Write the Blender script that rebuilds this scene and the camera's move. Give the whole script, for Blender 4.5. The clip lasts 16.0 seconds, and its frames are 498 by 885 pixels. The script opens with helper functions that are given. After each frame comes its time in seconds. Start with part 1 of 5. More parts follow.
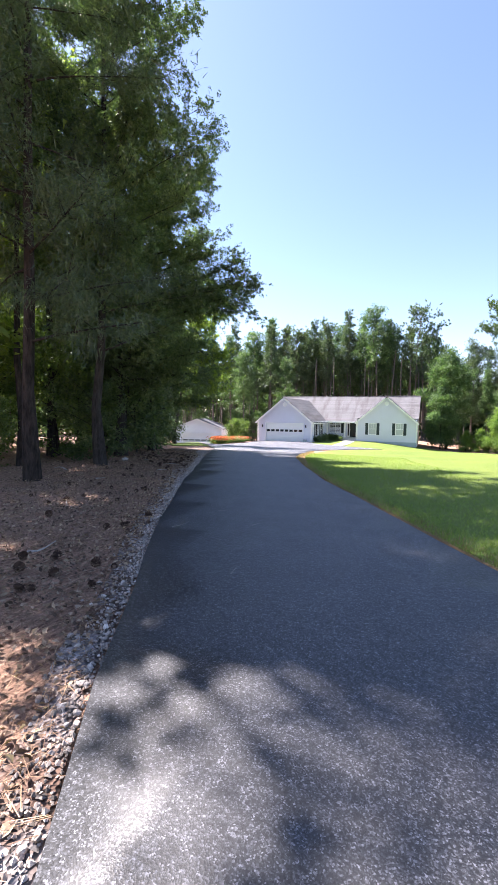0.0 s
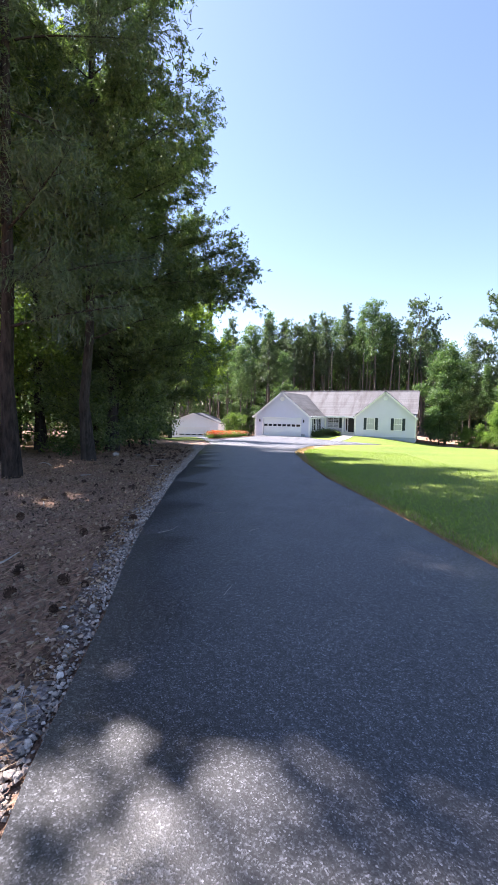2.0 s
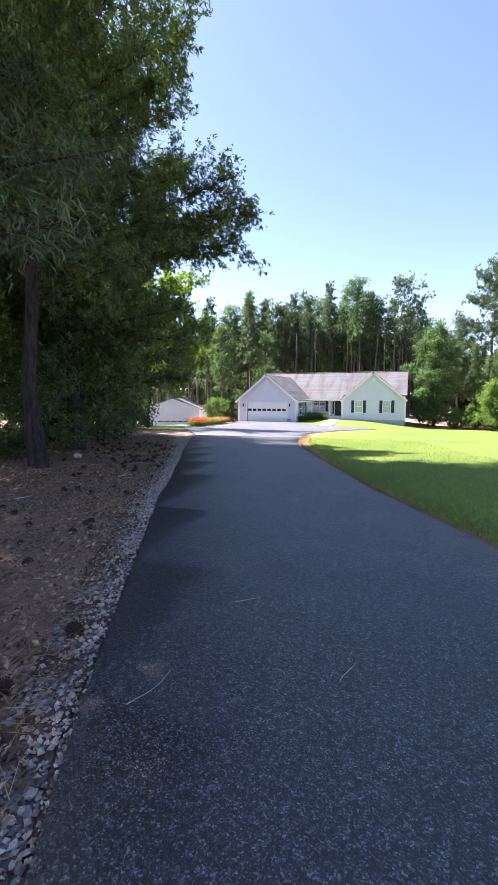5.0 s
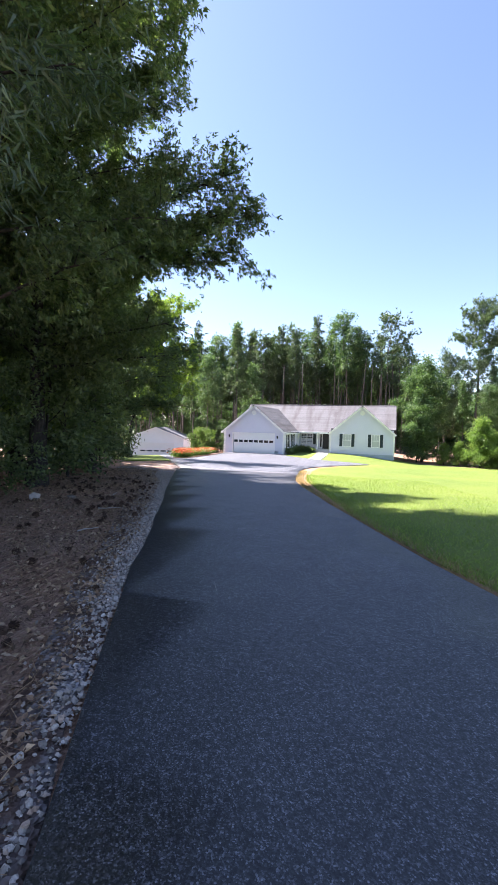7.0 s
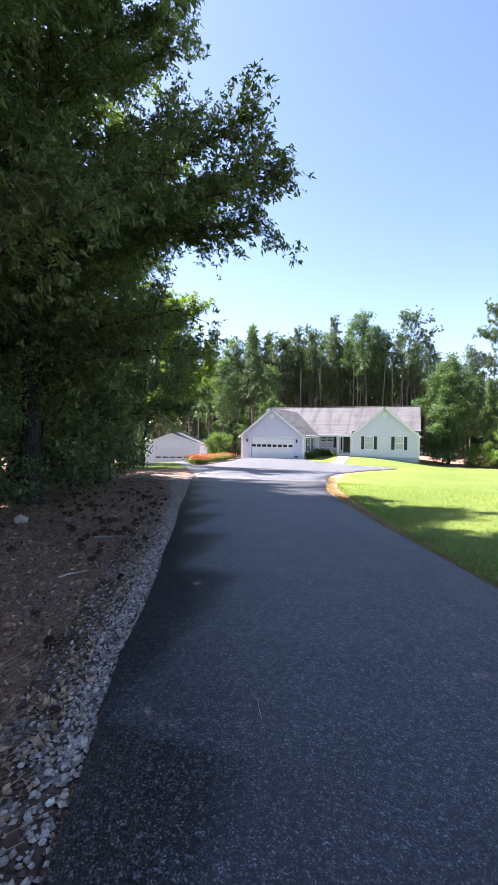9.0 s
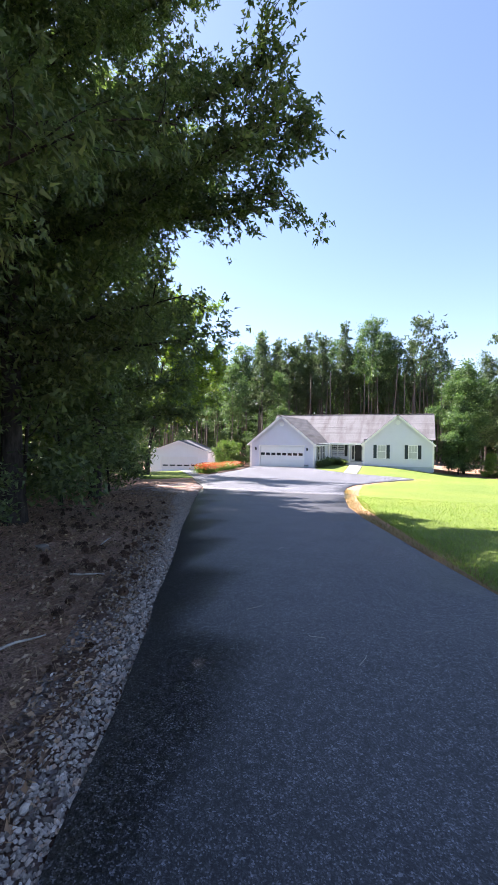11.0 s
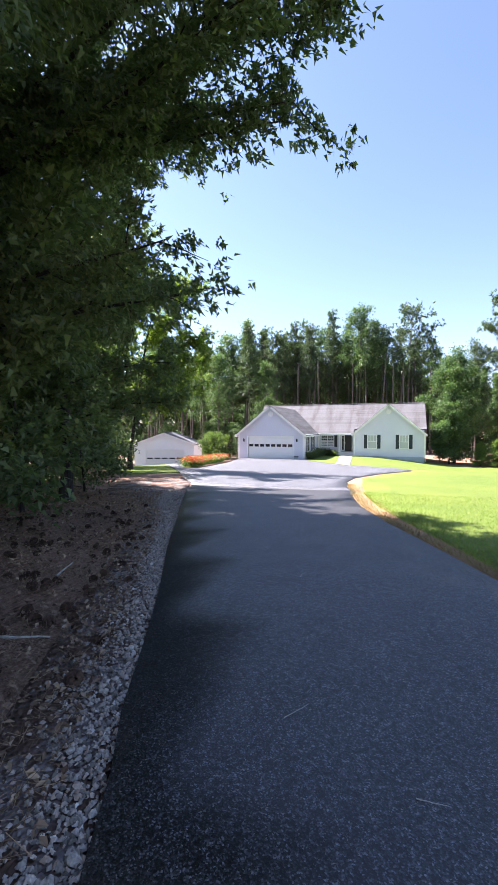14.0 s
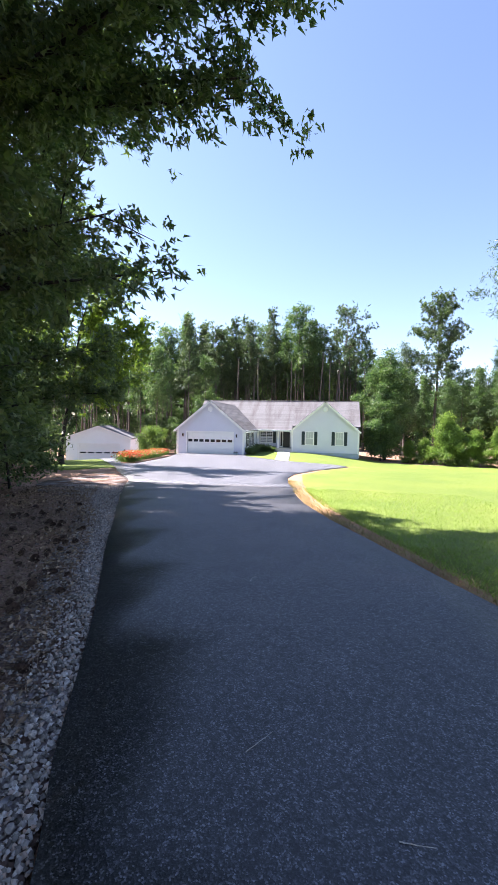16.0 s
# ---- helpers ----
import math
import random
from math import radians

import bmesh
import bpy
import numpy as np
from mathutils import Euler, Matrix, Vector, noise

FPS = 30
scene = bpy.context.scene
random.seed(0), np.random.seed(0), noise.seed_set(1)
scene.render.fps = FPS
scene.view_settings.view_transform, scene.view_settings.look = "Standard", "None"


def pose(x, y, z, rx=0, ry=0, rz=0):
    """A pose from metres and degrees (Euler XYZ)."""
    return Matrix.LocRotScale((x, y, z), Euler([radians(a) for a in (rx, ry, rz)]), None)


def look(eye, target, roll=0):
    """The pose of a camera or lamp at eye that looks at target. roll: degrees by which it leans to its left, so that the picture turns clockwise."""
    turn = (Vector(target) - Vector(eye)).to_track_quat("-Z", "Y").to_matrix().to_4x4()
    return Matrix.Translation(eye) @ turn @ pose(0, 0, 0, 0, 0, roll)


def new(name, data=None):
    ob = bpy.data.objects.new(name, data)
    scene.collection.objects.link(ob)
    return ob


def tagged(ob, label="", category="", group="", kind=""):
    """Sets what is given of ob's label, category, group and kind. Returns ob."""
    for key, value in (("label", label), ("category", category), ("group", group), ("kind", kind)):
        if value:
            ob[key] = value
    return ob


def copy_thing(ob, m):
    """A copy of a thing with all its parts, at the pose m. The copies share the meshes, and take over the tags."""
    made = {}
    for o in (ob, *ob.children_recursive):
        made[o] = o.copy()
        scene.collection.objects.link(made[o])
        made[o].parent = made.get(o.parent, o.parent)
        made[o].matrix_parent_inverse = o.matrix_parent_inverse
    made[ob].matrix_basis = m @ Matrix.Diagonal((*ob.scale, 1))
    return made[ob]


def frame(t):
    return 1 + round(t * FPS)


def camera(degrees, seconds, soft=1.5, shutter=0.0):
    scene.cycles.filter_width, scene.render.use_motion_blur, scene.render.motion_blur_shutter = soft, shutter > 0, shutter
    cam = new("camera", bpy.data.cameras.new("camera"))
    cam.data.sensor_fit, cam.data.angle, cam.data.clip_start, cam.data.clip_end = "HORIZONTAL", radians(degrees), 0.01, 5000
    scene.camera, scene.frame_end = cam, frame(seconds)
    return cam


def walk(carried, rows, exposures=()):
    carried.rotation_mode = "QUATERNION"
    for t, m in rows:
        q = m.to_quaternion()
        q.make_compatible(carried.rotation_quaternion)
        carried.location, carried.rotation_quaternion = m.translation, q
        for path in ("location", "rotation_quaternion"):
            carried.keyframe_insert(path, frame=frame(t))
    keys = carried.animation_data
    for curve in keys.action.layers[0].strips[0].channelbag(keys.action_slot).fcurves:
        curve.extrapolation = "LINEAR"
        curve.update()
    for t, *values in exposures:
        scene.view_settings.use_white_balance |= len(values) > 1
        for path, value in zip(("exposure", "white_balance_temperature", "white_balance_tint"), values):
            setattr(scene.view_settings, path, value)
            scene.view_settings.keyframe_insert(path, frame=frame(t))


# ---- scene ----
cam = camera(59.4, 16.0, soft=1.3)
EXPOSURE = 2.3
PATH = [
    (0, (-0.246, 1.391, 1.434), (-1.026, 3.228, 1.312), 0.7),
    (0.5, (-0.196, 1.399, 1.418), (-0.955, 3.243, 1.277), 0.6),
    (1, (-0.182, 1.440, 1.392), (-0.929, 3.290, 1.248), 0.8),
    (1.5, (-0.345, 1.679, 1.405), (-1.097, 3.526, 1.256), 0.8),
    (2, (-0.514, 2.020, 1.392), (-1.281, 3.861, 1.246), 0.9),
    (2.5, (-0.782, 2.441, 1.400), (-1.620, 4.247, 1.214), 1.2),
    (3, (-1.077, 2.863, 1.426), (-1.838, 4.696, 1.186), 1.6),
    (5.5, (-2.354, 4.920, 1.415), (-3.001, 6.800, 1.199), -0.5),
    (6, (-2.570, 5.291, 1.429), (-3.159, 7.190, 1.208), -0.4),
    (6.5, (-2.822, 5.706, 1.433), (-3.370, 7.626, 1.315), 0.4),
    (7, (-3.032, 6.131, 1.431), (-3.639, 8.034, 1.353), 1.4),
    (7.5, (-3.282, 6.508, 1.439), (-3.945, 8.393, 1.364), 1.3),
    (8, (-3.417, 6.849, 1.430), (-4.083, 8.734, 1.358), 0.7),
    (8.5, (-3.583, 7.219, 1.438), (-4.252, 9.102, 1.368), 0.3),
    (9, (-3.750, 7.590, 1.425), (-4.428, 9.471, 1.365), 0.3),
    (9.5, (-3.850, 7.931, 1.426), (-4.545, 9.806, 1.374), 0.3),
    (12, (-4.585, 9.250, 1.440), (-5.299, 11.119, 1.425), 0.6),
    (12.5, (-4.692, 9.507, 1.439), (-5.385, 11.383, 1.411), 0.2),
    (13, (-4.801, 9.706, 1.423), (-5.483, 11.587, 1.382), -0.0),
    (13.5, (-4.979, 9.923, 1.417), (-5.649, 11.807, 1.361), -0.2),
    (14, (-5.074, 10.142, 1.403), (-5.724, 12.033, 1.339), -0.1),
    (14.5, (-5.137, 10.330, 1.411), (-5.724, 12.243, 1.352), -0.0),
    (15, (-5.193, 10.372, 1.418), (-5.697, 12.308, 1.354), 0.4),
    (15.5, (-5.253, 10.379, 1.407), (-5.691, 12.331, 1.336), 0.7),
    (16, (-5.259, 10.373, 1.409), (-5.637, 12.337, 1.325), 1.0),
]
walk(cam, [(t, look(eye, target, roll)) for t, eye, target, roll in PATH], [(0.0, EXPOSURE, 6200, 23), (16.0, EXPOSURE, 6200, 23)])

# ---- world and sun ----
SUN_AZ, SUN_EL = 77.0, 51.0          # degrees left of +y, and above the horizon
world = bpy.data.worlds.new("world")
scene.world = world
world.use_nodes = True
wn = world.node_tree.nodes
sky = wn.new("ShaderNodeTexSky")
sky.sky_type = "NISHITA"
sky.sun_disc = False
sky.sun_elevation = radians(SUN_EL)
sky.sun_rotation = radians(-SUN_AZ)
sky.air_density, sky.dust_density, sky.ozone_density = 1.0, 0.5, 1.3
wn["Background"].inputs["Strength"].default_value = 0.06
world.node_tree.links.new(sky.outputs["Color"], wn["Background"].inputs["Color"])
sun = new("sun", bpy.data.lights.new("sun", "SUN"))
sun.data.energy, sun.data.angle, sun.data.color = 5.0, radians(0.55), (1.0, 0.95, 0.86)
ce, se = math.cos(radians(SUN_EL)), math.sin(radians(SUN_EL))
SUN_DIR = Vector((-math.sin(radians(SUN_AZ)) * ce, math.cos(radians(SUN_AZ)) * ce, se))
sun.matrix_world = look(SUN_DIR * 60, (0, 0, 0))


# ---- materials ----
class Mat:
    """A node material: m.noise(), m.ramp() and so on add nodes and return their outputs."""

    def __init__(self, name, roughness=0.7, metallic=0.0, specular=0.5):
        self.mat = bpy.data.materials.new(name)
        self.mat.use_nodes = True
        self.tree = self.mat.node_tree
        self.bsdf = self.tree.nodes["Principled BSDF"]
        self.bsdf.inputs["Roughness"].default_value = roughness
        self.bsdf.inputs["Metallic"].default_value = metallic
        self.bsdf.inputs["Specular IOR Level"].default_value = specular
        self.coord = self.add("ShaderNodeTexCoord").outputs["Object"]

    def add(self, kind, **inputs):
        node = self.tree.nodes.new(kind)
        for key, value in inputs.items():
            self.put(node.inputs[key.replace("_", " ")], value)
        return node

    def put(self, socket, value):
        if isinstance(value, bpy.types.NodeSocket):
            self.tree.links.new(value, socket)
        else:
            socket.default_value = value

    def noise(self, scale, detail=4.0, vector=None, rough=0.55):
        n = self.add("ShaderNodeTexNoise", Scale=scale, Detail=detail, Roughness=rough)
        self.put(n.inputs["Vector"], vector or self.coord)
        return n.outputs["Fac"]

    def voronoi(self, scale, out="Color", vector=None):
        n = self.add("ShaderNodeTexVoronoi", Scale=scale)
        self.put(n.inputs["Vector"], vector or self.coord)
        return n.outputs[out]

    def ramp(self, fac, *stops):
        n = self.add("ShaderNodeValToRGB")
        self.put(n.inputs["Fac"], fac)
        e = n.color_ramp.elements
        while len(e) < len(stops):
            e.new(0.5)
        for item, (pos, col) in zip(e, stops):
            item.position = pos
            item.color = (*col, 1) if len(col) == 3 else col
        return n.outputs["Color"]

    def mix(self, fac, a, b, blend="MIX"):
        n = self.add("ShaderNodeMix")
        n.data_type, n.blend_type = "RGBA", blend
        for socket, value in ((n.inputs["Factor"], fac), (n.inputs["A"], a), (n.inputs["B"], b)):
            pick = [s for s in n.inputs if s.name == socket.name and (s.type == "RGBA" or s.name == "Factor")][0]
            if not isinstance(value, bpy.types.NodeSocket) and pick.type == "RGBA":
                value = (*value, 1)
            self.put(pick, value)
        return [s for s in n.outputs if s.type == "RGBA"][0]

    def scaled(self, x, y, z):
        n = self.add("ShaderNodeMapping")
        n.inputs["Scale"].default_value = (x, y, z)
        self.put(n.inputs["Vector"], self.coord)
        return n.outputs["Vector"]

    def color(self, value):
        self.put(self.bsdf.inputs["Base Color"], value if isinstance(value, bpy.types.NodeSocket) else (*value, 1))
        return self

    def bump(self, height, strength=0.3, distance=0.01):
        n = self.add("ShaderNodeBump", Strength=strength, Distance=distance, Height=height)
        self.put(self.bsdf.inputs["Normal"], n.outputs["Normal"])
        return self

    def random(self):
        return self.add("ShaderNodeObjectInfo").outputs["Random"]

    def island(self):
        return self.add("ShaderNodeNewGeometry").outputs["Random Per Island"]


def paint(name, base, spread=0.06, rough=0.55, scale=1.5):
    m = Mat(name, rough)
    lo = tuple(c * (1 - spread) for c in base)
    m.color(m.ramp(m.mix(0.35, m.noise(scale, 5), m.noise(scale * 22, 3)), (0.3, lo), (0.7, base)))
    m.bump(m.noise(scale * 60, 3), 0.08, 0.003)
    return m.mat


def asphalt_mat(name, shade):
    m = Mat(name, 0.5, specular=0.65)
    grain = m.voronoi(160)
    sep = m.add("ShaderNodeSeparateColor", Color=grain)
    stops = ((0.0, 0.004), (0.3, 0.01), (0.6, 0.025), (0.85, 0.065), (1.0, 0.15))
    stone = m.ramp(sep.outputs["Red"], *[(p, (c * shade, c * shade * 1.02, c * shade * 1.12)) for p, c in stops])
    pores = m.ramp(m.noise(30, 5, rough=0.7), (0.4, (0.22, 0.22, 0.23)), (0.56, (1.1, 1.1, 1.1)))
    wide = m.ramp(m.mix(0.5, m.noise(0.6, 5), m.noise(5, 4)), (0.35, (0.78, 0.78, 0.8)), (0.65, (1.2, 1.19, 1.17)))
    m.color(m.mix(1.0, m.mix(1.0, stone, pores, "MULTIPLY"), wide, "MULTIPLY"))
    m.put(m.bsdf.inputs["Roughness"], m.ramp(m.mix(0.4, sep.outputs["Green"], m.noise(2.2, 5)), (0.2, (0.46,) * 3), (0.8, (0.68,) * 3)))
    m.bump(m.mix(0.4, m.voronoi(160, "Distance"), m.noise(40, 5)), 0.25, 0.004)
    return m.mat


def soil_mat():
    m = Mat("forest_floor", 0.95, specular=0.15)
    straw = m.noise(30, 6, m.scaled(1, 0.25, 1), 0.7)
    a = m.ramp(straw, (0.34, (0.075, 0.042, 0.03)), (0.52, (0.32, 0.19, 0.125)), (0.7, (0.58, 0.39, 0.265)))
    b = m.ramp(m.noise(55, 5, rough=0.7), (0.38, (0.1, 0.06, 0.044)), (0.62, (0.47, 0.31, 0.22)))
    c = m.mix(m.ramp(m.noise(0.9, 5), (0.4, (0, 0, 0)), (0.6, (1, 1, 1))), a, b)
    clay = m.mix(m.ramp(m.noise(0.45, 4), (0.55, (0, 0, 0)), (0.72, (1, 1, 1))), c, m.ramp(m.noise(30, 4), (0.3, (0.34, 0.2, 0.14)), (0.7, (0.55, 0.37, 0.27))))
    m.color(clay)
    m.bump(m.mix(0.5, straw, m.noise(14, 6)), 1.0, 0.07)
    return m.mat


def lawn_mat():
    m = Mat("lawn_grass", 0.85, specular=0.2)
    a = m.ramp(m.noise(70, 4), (0.3, (0.1, 0.142, 0.026)), (0.7, (0.165, 0.222, 0.048)))
    w = m.ramp(m.noise(0.35, 5), (0.35, (0.85, 0.9, 0.8)), (0.7, (1.2, 1.1, 1.0)))
    m.color(m.mix(1.0, a, w, "MULTIPLY"))
    m.bump(m.noise(55, 5), 0.8, 0.05)
    return m.mat


def blade_mat():
    m = Mat("grass_blade", 0.6, specular=0.25)
    c = m.ramp(m.island(), (0, (0.12, 0.18, 0.03)), (0.6, (0.21, 0.29, 0.05)), (0.93, (0.29, 0.36, 0.085)), (1.0, (0.3, 0.26, 0.1)))
    m.color(c)
    return leafy(m, c, 0.3)


def leafy(m, colour, share):
    """Adds light that passes through the leaf."""
    t = m.add("ShaderNodeBsdfTranslucent")
    m.put(t.inputs["Color"], m.mix(1.0, colour, (1.35, 1.65, 0.7), "MULTIPLY"))
    mixer = m.add("ShaderNodeMixShader", Fac=share)
    m.put(mixer.inputs[1], m.bsdf.outputs["BSDF"])
    m.put(mixer.inputs[2], t.outputs["BSDF"])
    m.put(m.tree.nodes["Material Output"].inputs["Surface"], mixer.outputs["Shader"])
    return m.mat


def leaf_mat(name, dark, mid, light, share=0.35, rough=0.5):
    m = Mat(name, rough, specular=0.35)
    c = m.ramp(m.island(), (0.0, dark), (0.6, mid), (1.0, light))
    c = m.mix(1.0, c, m.ramp(m.noise(0.35, 3), (0.35, (0.75, 0.8, 0.8)), (0.65, (1.2, 1.15, 1.0))), "MULTIPLY")
    m.color(c)
    return leafy(m, c, share)


def bark_mat(name, lo, hi):
    m = Mat(name, 0.95, specular=0.15)
    n = m.noise(14, 6, m.scaled(1, 1, 0.22), 0.65)
    m.color(m.ramp(n, (0.35, lo), (0.65, hi)))
    m.bump(n, 0.9, 0.04)
    return m.mat


def stone_mat():
    m = Mat("crushed_stone", 0.8, specular=0.3)
    c = m.ramp(m.island(), (0, (0.1, 0.082, 0.066)), (0.35, (0.28, 0.24, 0.2)), (0.7, (0.46, 0.4, 0.345)), (0.9, (0.38, 0.26, 0.18)), (1, (0.64, 0.585, 0.52)))
    m.color(m.mix(1.0, c, m.ramp(m.noise(45, 4), (0.3, (0.75,) * 3), (0.7, (1.15,) * 3)), "MULTIPLY"))
    m.bump(m.noise(70, 4), 0.4, 0.006)
    return m.mat


def gravel_mat():
    m = Mat("gravel_bed", 0.9, specular=0.2)
    sep = m.add("ShaderNodeSeparateColor", Color=m.voronoi(38))
    c = m.ramp(sep.outputs["Red"], (0, (0.10, 0.085, 0.08)), (0.5, (0.26, 0.235, 0.222)), (1, (0.46, 0.42, 0.40)))
    m.color(m.mix(m.ramp(m.noise(2.5, 4), (0.36, (0, 0, 0)), (0.54, (1, 1, 1))), c, (0.13, 0.08, 0.058)))
    m.bump(m.voronoi(38, "Distance"), 1.0, 0.03)
    return m.mat


def siding_mat():
    m = Mat("vinyl_siding", 0.5, specular=0.4)
    m.color(m.ramp(m.mix(0.4, m.noise(0.8, 5), m.noise(9, 4, m.scaled(1, 1, 3))), (0.3, (0.60, 0.61, 0.70)), (0.7, (0.66, 0.67, 0.77))))
    m.bump(m.noise(50, 3, m.scaled(0.2, 1, 1)), 0.06, 0.003)
    return m.mat


def shingle_mat():
    m = Mat("asphalt_shingles", 0.9, specular=0.2)
    base = m.ramp(m.noise(120, 3), (0.3, (0.115, 0.113, 0.118)), (0.7, (0.172, 0.168, 0.174)))
    streak = m.ramp(m.noise(1.1, 5, m.scaled(1.0, 0.18, 0.18)), (0.45, (1.0, 1.0, 1.0)), (0.7, (0.66, 0.62, 0.6)))
    tab = m.ramp(m.random(), (0, (0.86,) * 3), (1, (1.1,) * 3))
    m.color(m.mix(1.0, m.mix(1.0, base, streak, "MULTIPLY"), tab, "MULTIPLY"))
    m.bump(m.noise(160, 3), 0.5, 0.006)
    return m.mat


def glass_mat():
    m = Mat("window_glass", 0.06, specular=0.8)
    m.color((0.02, 0.025, 0.03))
    return m.mat


def concrete_mat(name, base):
    m = Mat(name, 0.9, specular=0.25)
    m.color(m.ramp(m.mix(0.5, m.noise(1.4, 6), m.noise(45, 4)), (0.3, tuple(c * 0.8 for c in base)), (0.7, base)))
    m.bump(m.noise(80, 4), 0.3, 0.006)
    return m.mat


# Same asphalt twice; the second copy has sunlight painted in as a paler tone.
ASPHALT, SUNLIT_ASPHALT = asphalt_mat("sealed_asphalt", 1.2), asphalt_mat("painted_sunlit_asphalt", 3.7)
SOIL, LAWN, BLADE = soil_mat(), lawn_mat(), blade_mat()
STONE, GRAVEL, SIDING, SHINGLE, GLASS = stone_mat(), gravel_mat(), siding_mat(), shingle_mat(), glass_mat()
WHITE = paint("white_paint", (0.84, 0.84, 0.84), 0.05, 0.4)
SHED_WHITE = paint("white_siding", (0.84, 0.86, 0.89), 0.06, 0.5)
SHUTTER = paint("dark_teal_paint", (0.018, 0.032, 0.038), 0.2, 0.5)
DOOR_DARK = paint("navy_door_paint", (0.012, 0.016, 0.026), 0.2, 0.35)
BLACK = paint("black_metal_paint", (0.015, 0.015, 0.016), 0.2, 0.4)
BLIND_PANE = paint("pane_over_closed_blind", (0.5, 0.52, 0.53), 0.1, 0.12)
CONCRETE = concrete_mat("pale_concrete", (0.58, 0.55, 0.50))
FOUNDATION = concrete_mat("painted_foundation", (0.44, 0.50, 0.52))
CLAY = concrete_mat("bare_orange_clay", (0.34, 0.2, 0.11))
BARK_PINE = bark_mat("pine_bark", (0.012, 0.01, 0.009), (0.05, 0.04, 0.034))
BARK_OAK = bark_mat("oak_bark", (0.015, 0.013, 0.012), (0.06, 0.053, 0.047))
LEAF_OAK = leaf_mat("oak_leaves", (0.06, 0.088, 0.045), (0.105, 0.142, 0.068), (0.17, 0.21, 0.1), 0.42)
LEAF_MAPLE = leaf_mat("understorey_leaves", (0.06, 0.095, 0.028), (0.105, 0.155, 0.045), (0.17, 0.22, 0.07), 0.45)
LEAF_GOLD = leaf_mat("yellow_green_leaves", (0.1, 0.14, 0.03), (0.17, 0.225, 0.05), (0.25, 0.3, 0.08), 0.55)
NEEDLE = leaf_mat("pine_needles", (0.05, 0.076, 0.05), (0.082, 0.115, 0.072), (0.13, 0.165, 0.1), 0.3)
NEEDLE_FAR = leaf_mat("far_pine_needles", (0.045, 0.072, 0.044), (0.08, 0.115, 0.066), (0.15, 0.19, 0.11), 0.3)
LEAF_FAR = leaf_mat("wood_edge_leaves", (0.044, 0.082, 0.04), (0.085, 0.14, 0.062), (0.16, 0.225, 0.1), 0.35)
BARK_FAR = bark_mat("grey_far_bark", (0.07, 0.06, 0.052), (0.19, 0.165, 0.145))
LEAF_BUSH = leaf_mat("bright_shrub_leaves", (0.10, 0.155, 0.04), (0.16, 0.235, 0.065), (0.24, 0.32, 0.1), 0.45)
PETAL = leaf_mat("red_and_orange_petals", (0.45, 0.03, 0.03), (0.6, 0.10, 0.05), (0.65, 0.28, 0.10), 0.2)


# ---- building helpers ----
def mesh_of(name, verts, faces, material, smooth=False):
    """A mesh from vertex and equal-sized face arrays."""
    verts, faces = np.asarray(verts, np.float32), np.asarray(faces, np.int32)
    me = bpy.data.meshes.new(name)
    n, k = faces.shape
    me.vertices.add(len(verts))
    me.vertices.foreach_set("co", verts.ravel())
    me.loops.add(n * k)
    me.loops.foreach_set("vertex_index", faces.ravel())
    me.polygons.add(n)
    me.polygons.foreach_set("loop_start", np.arange(0, n * k, k, dtype=np.int32))
    me.polygons.foreach_set("use_smooth", np.full(n, smooth))
    me.materials.append(material)
    me.update(calc_edges=True)
    return me


def part(name, bm, material, parent, label=""):
    me = bpy.data.meshes.new(name)
    bm.to_mesh(me)
    bm.free()
    me.materials.append(material)
    ob = new(name, me)
    ob.parent = parent
    if label:
        tagged(ob, label)
    return ob


def mesh_part(name, me, parent, label=""):
    ob = new(name, me)
    ob.parent = parent
    if label:
        tagged(ob, label)
    return ob


def thing(name, m, label, category, group="", kind=""):
    ob = new(name)
    ob.matrix_basis = m
    ob.empty_display_size = 0.2
    return tagged(ob, label, category, group, kind)


def box(bm, x0, y0, z0, x1, y1, z1, bevel=0.0):
    made = bmesh.ops.create_cube(bm, size=1.0)
    m = Matrix.Translation(((x0 + x1) / 2, (y0 + y1) / 2, (z0 + z1) / 2)) @ Matrix.Diagonal((abs(x1 - x0), abs(y1 - y0), abs(z1 - z0), 1))
    bmesh.ops.transform(bm, matrix=m, verts=made["verts"])
    if bevel:
        edges = list({e for v in made["verts"] for e in v.link_edges})
        bmesh.ops.bevel(bm, geom=edges, offset=bevel, segments=1, affect="EDGES")
    return bm


def boxed(*args, bevel=0.0):
    return box(bmesh.new(), *args, bevel=bevel)


def prism(points, y0, y1):
    """A bmesh of a polygon in x and z, drawn out from y0 to y1."""
    bm = bmesh.new()
    a = [bm.verts.new((x, y0, z)) for x, z in points]
    b = [bm.verts.new((x, y1, z)) for x, z in points]
    bm.faces.new(a)
    bm.faces.new(b[::-1])
    for i in range(len(points)):
        j = (i + 1) % len(points)
        bm.faces.new((a[j], a[i], b[i], b[j]))
    bmesh.ops.recalc_face_normals(bm, faces=bm.faces)
    return bm


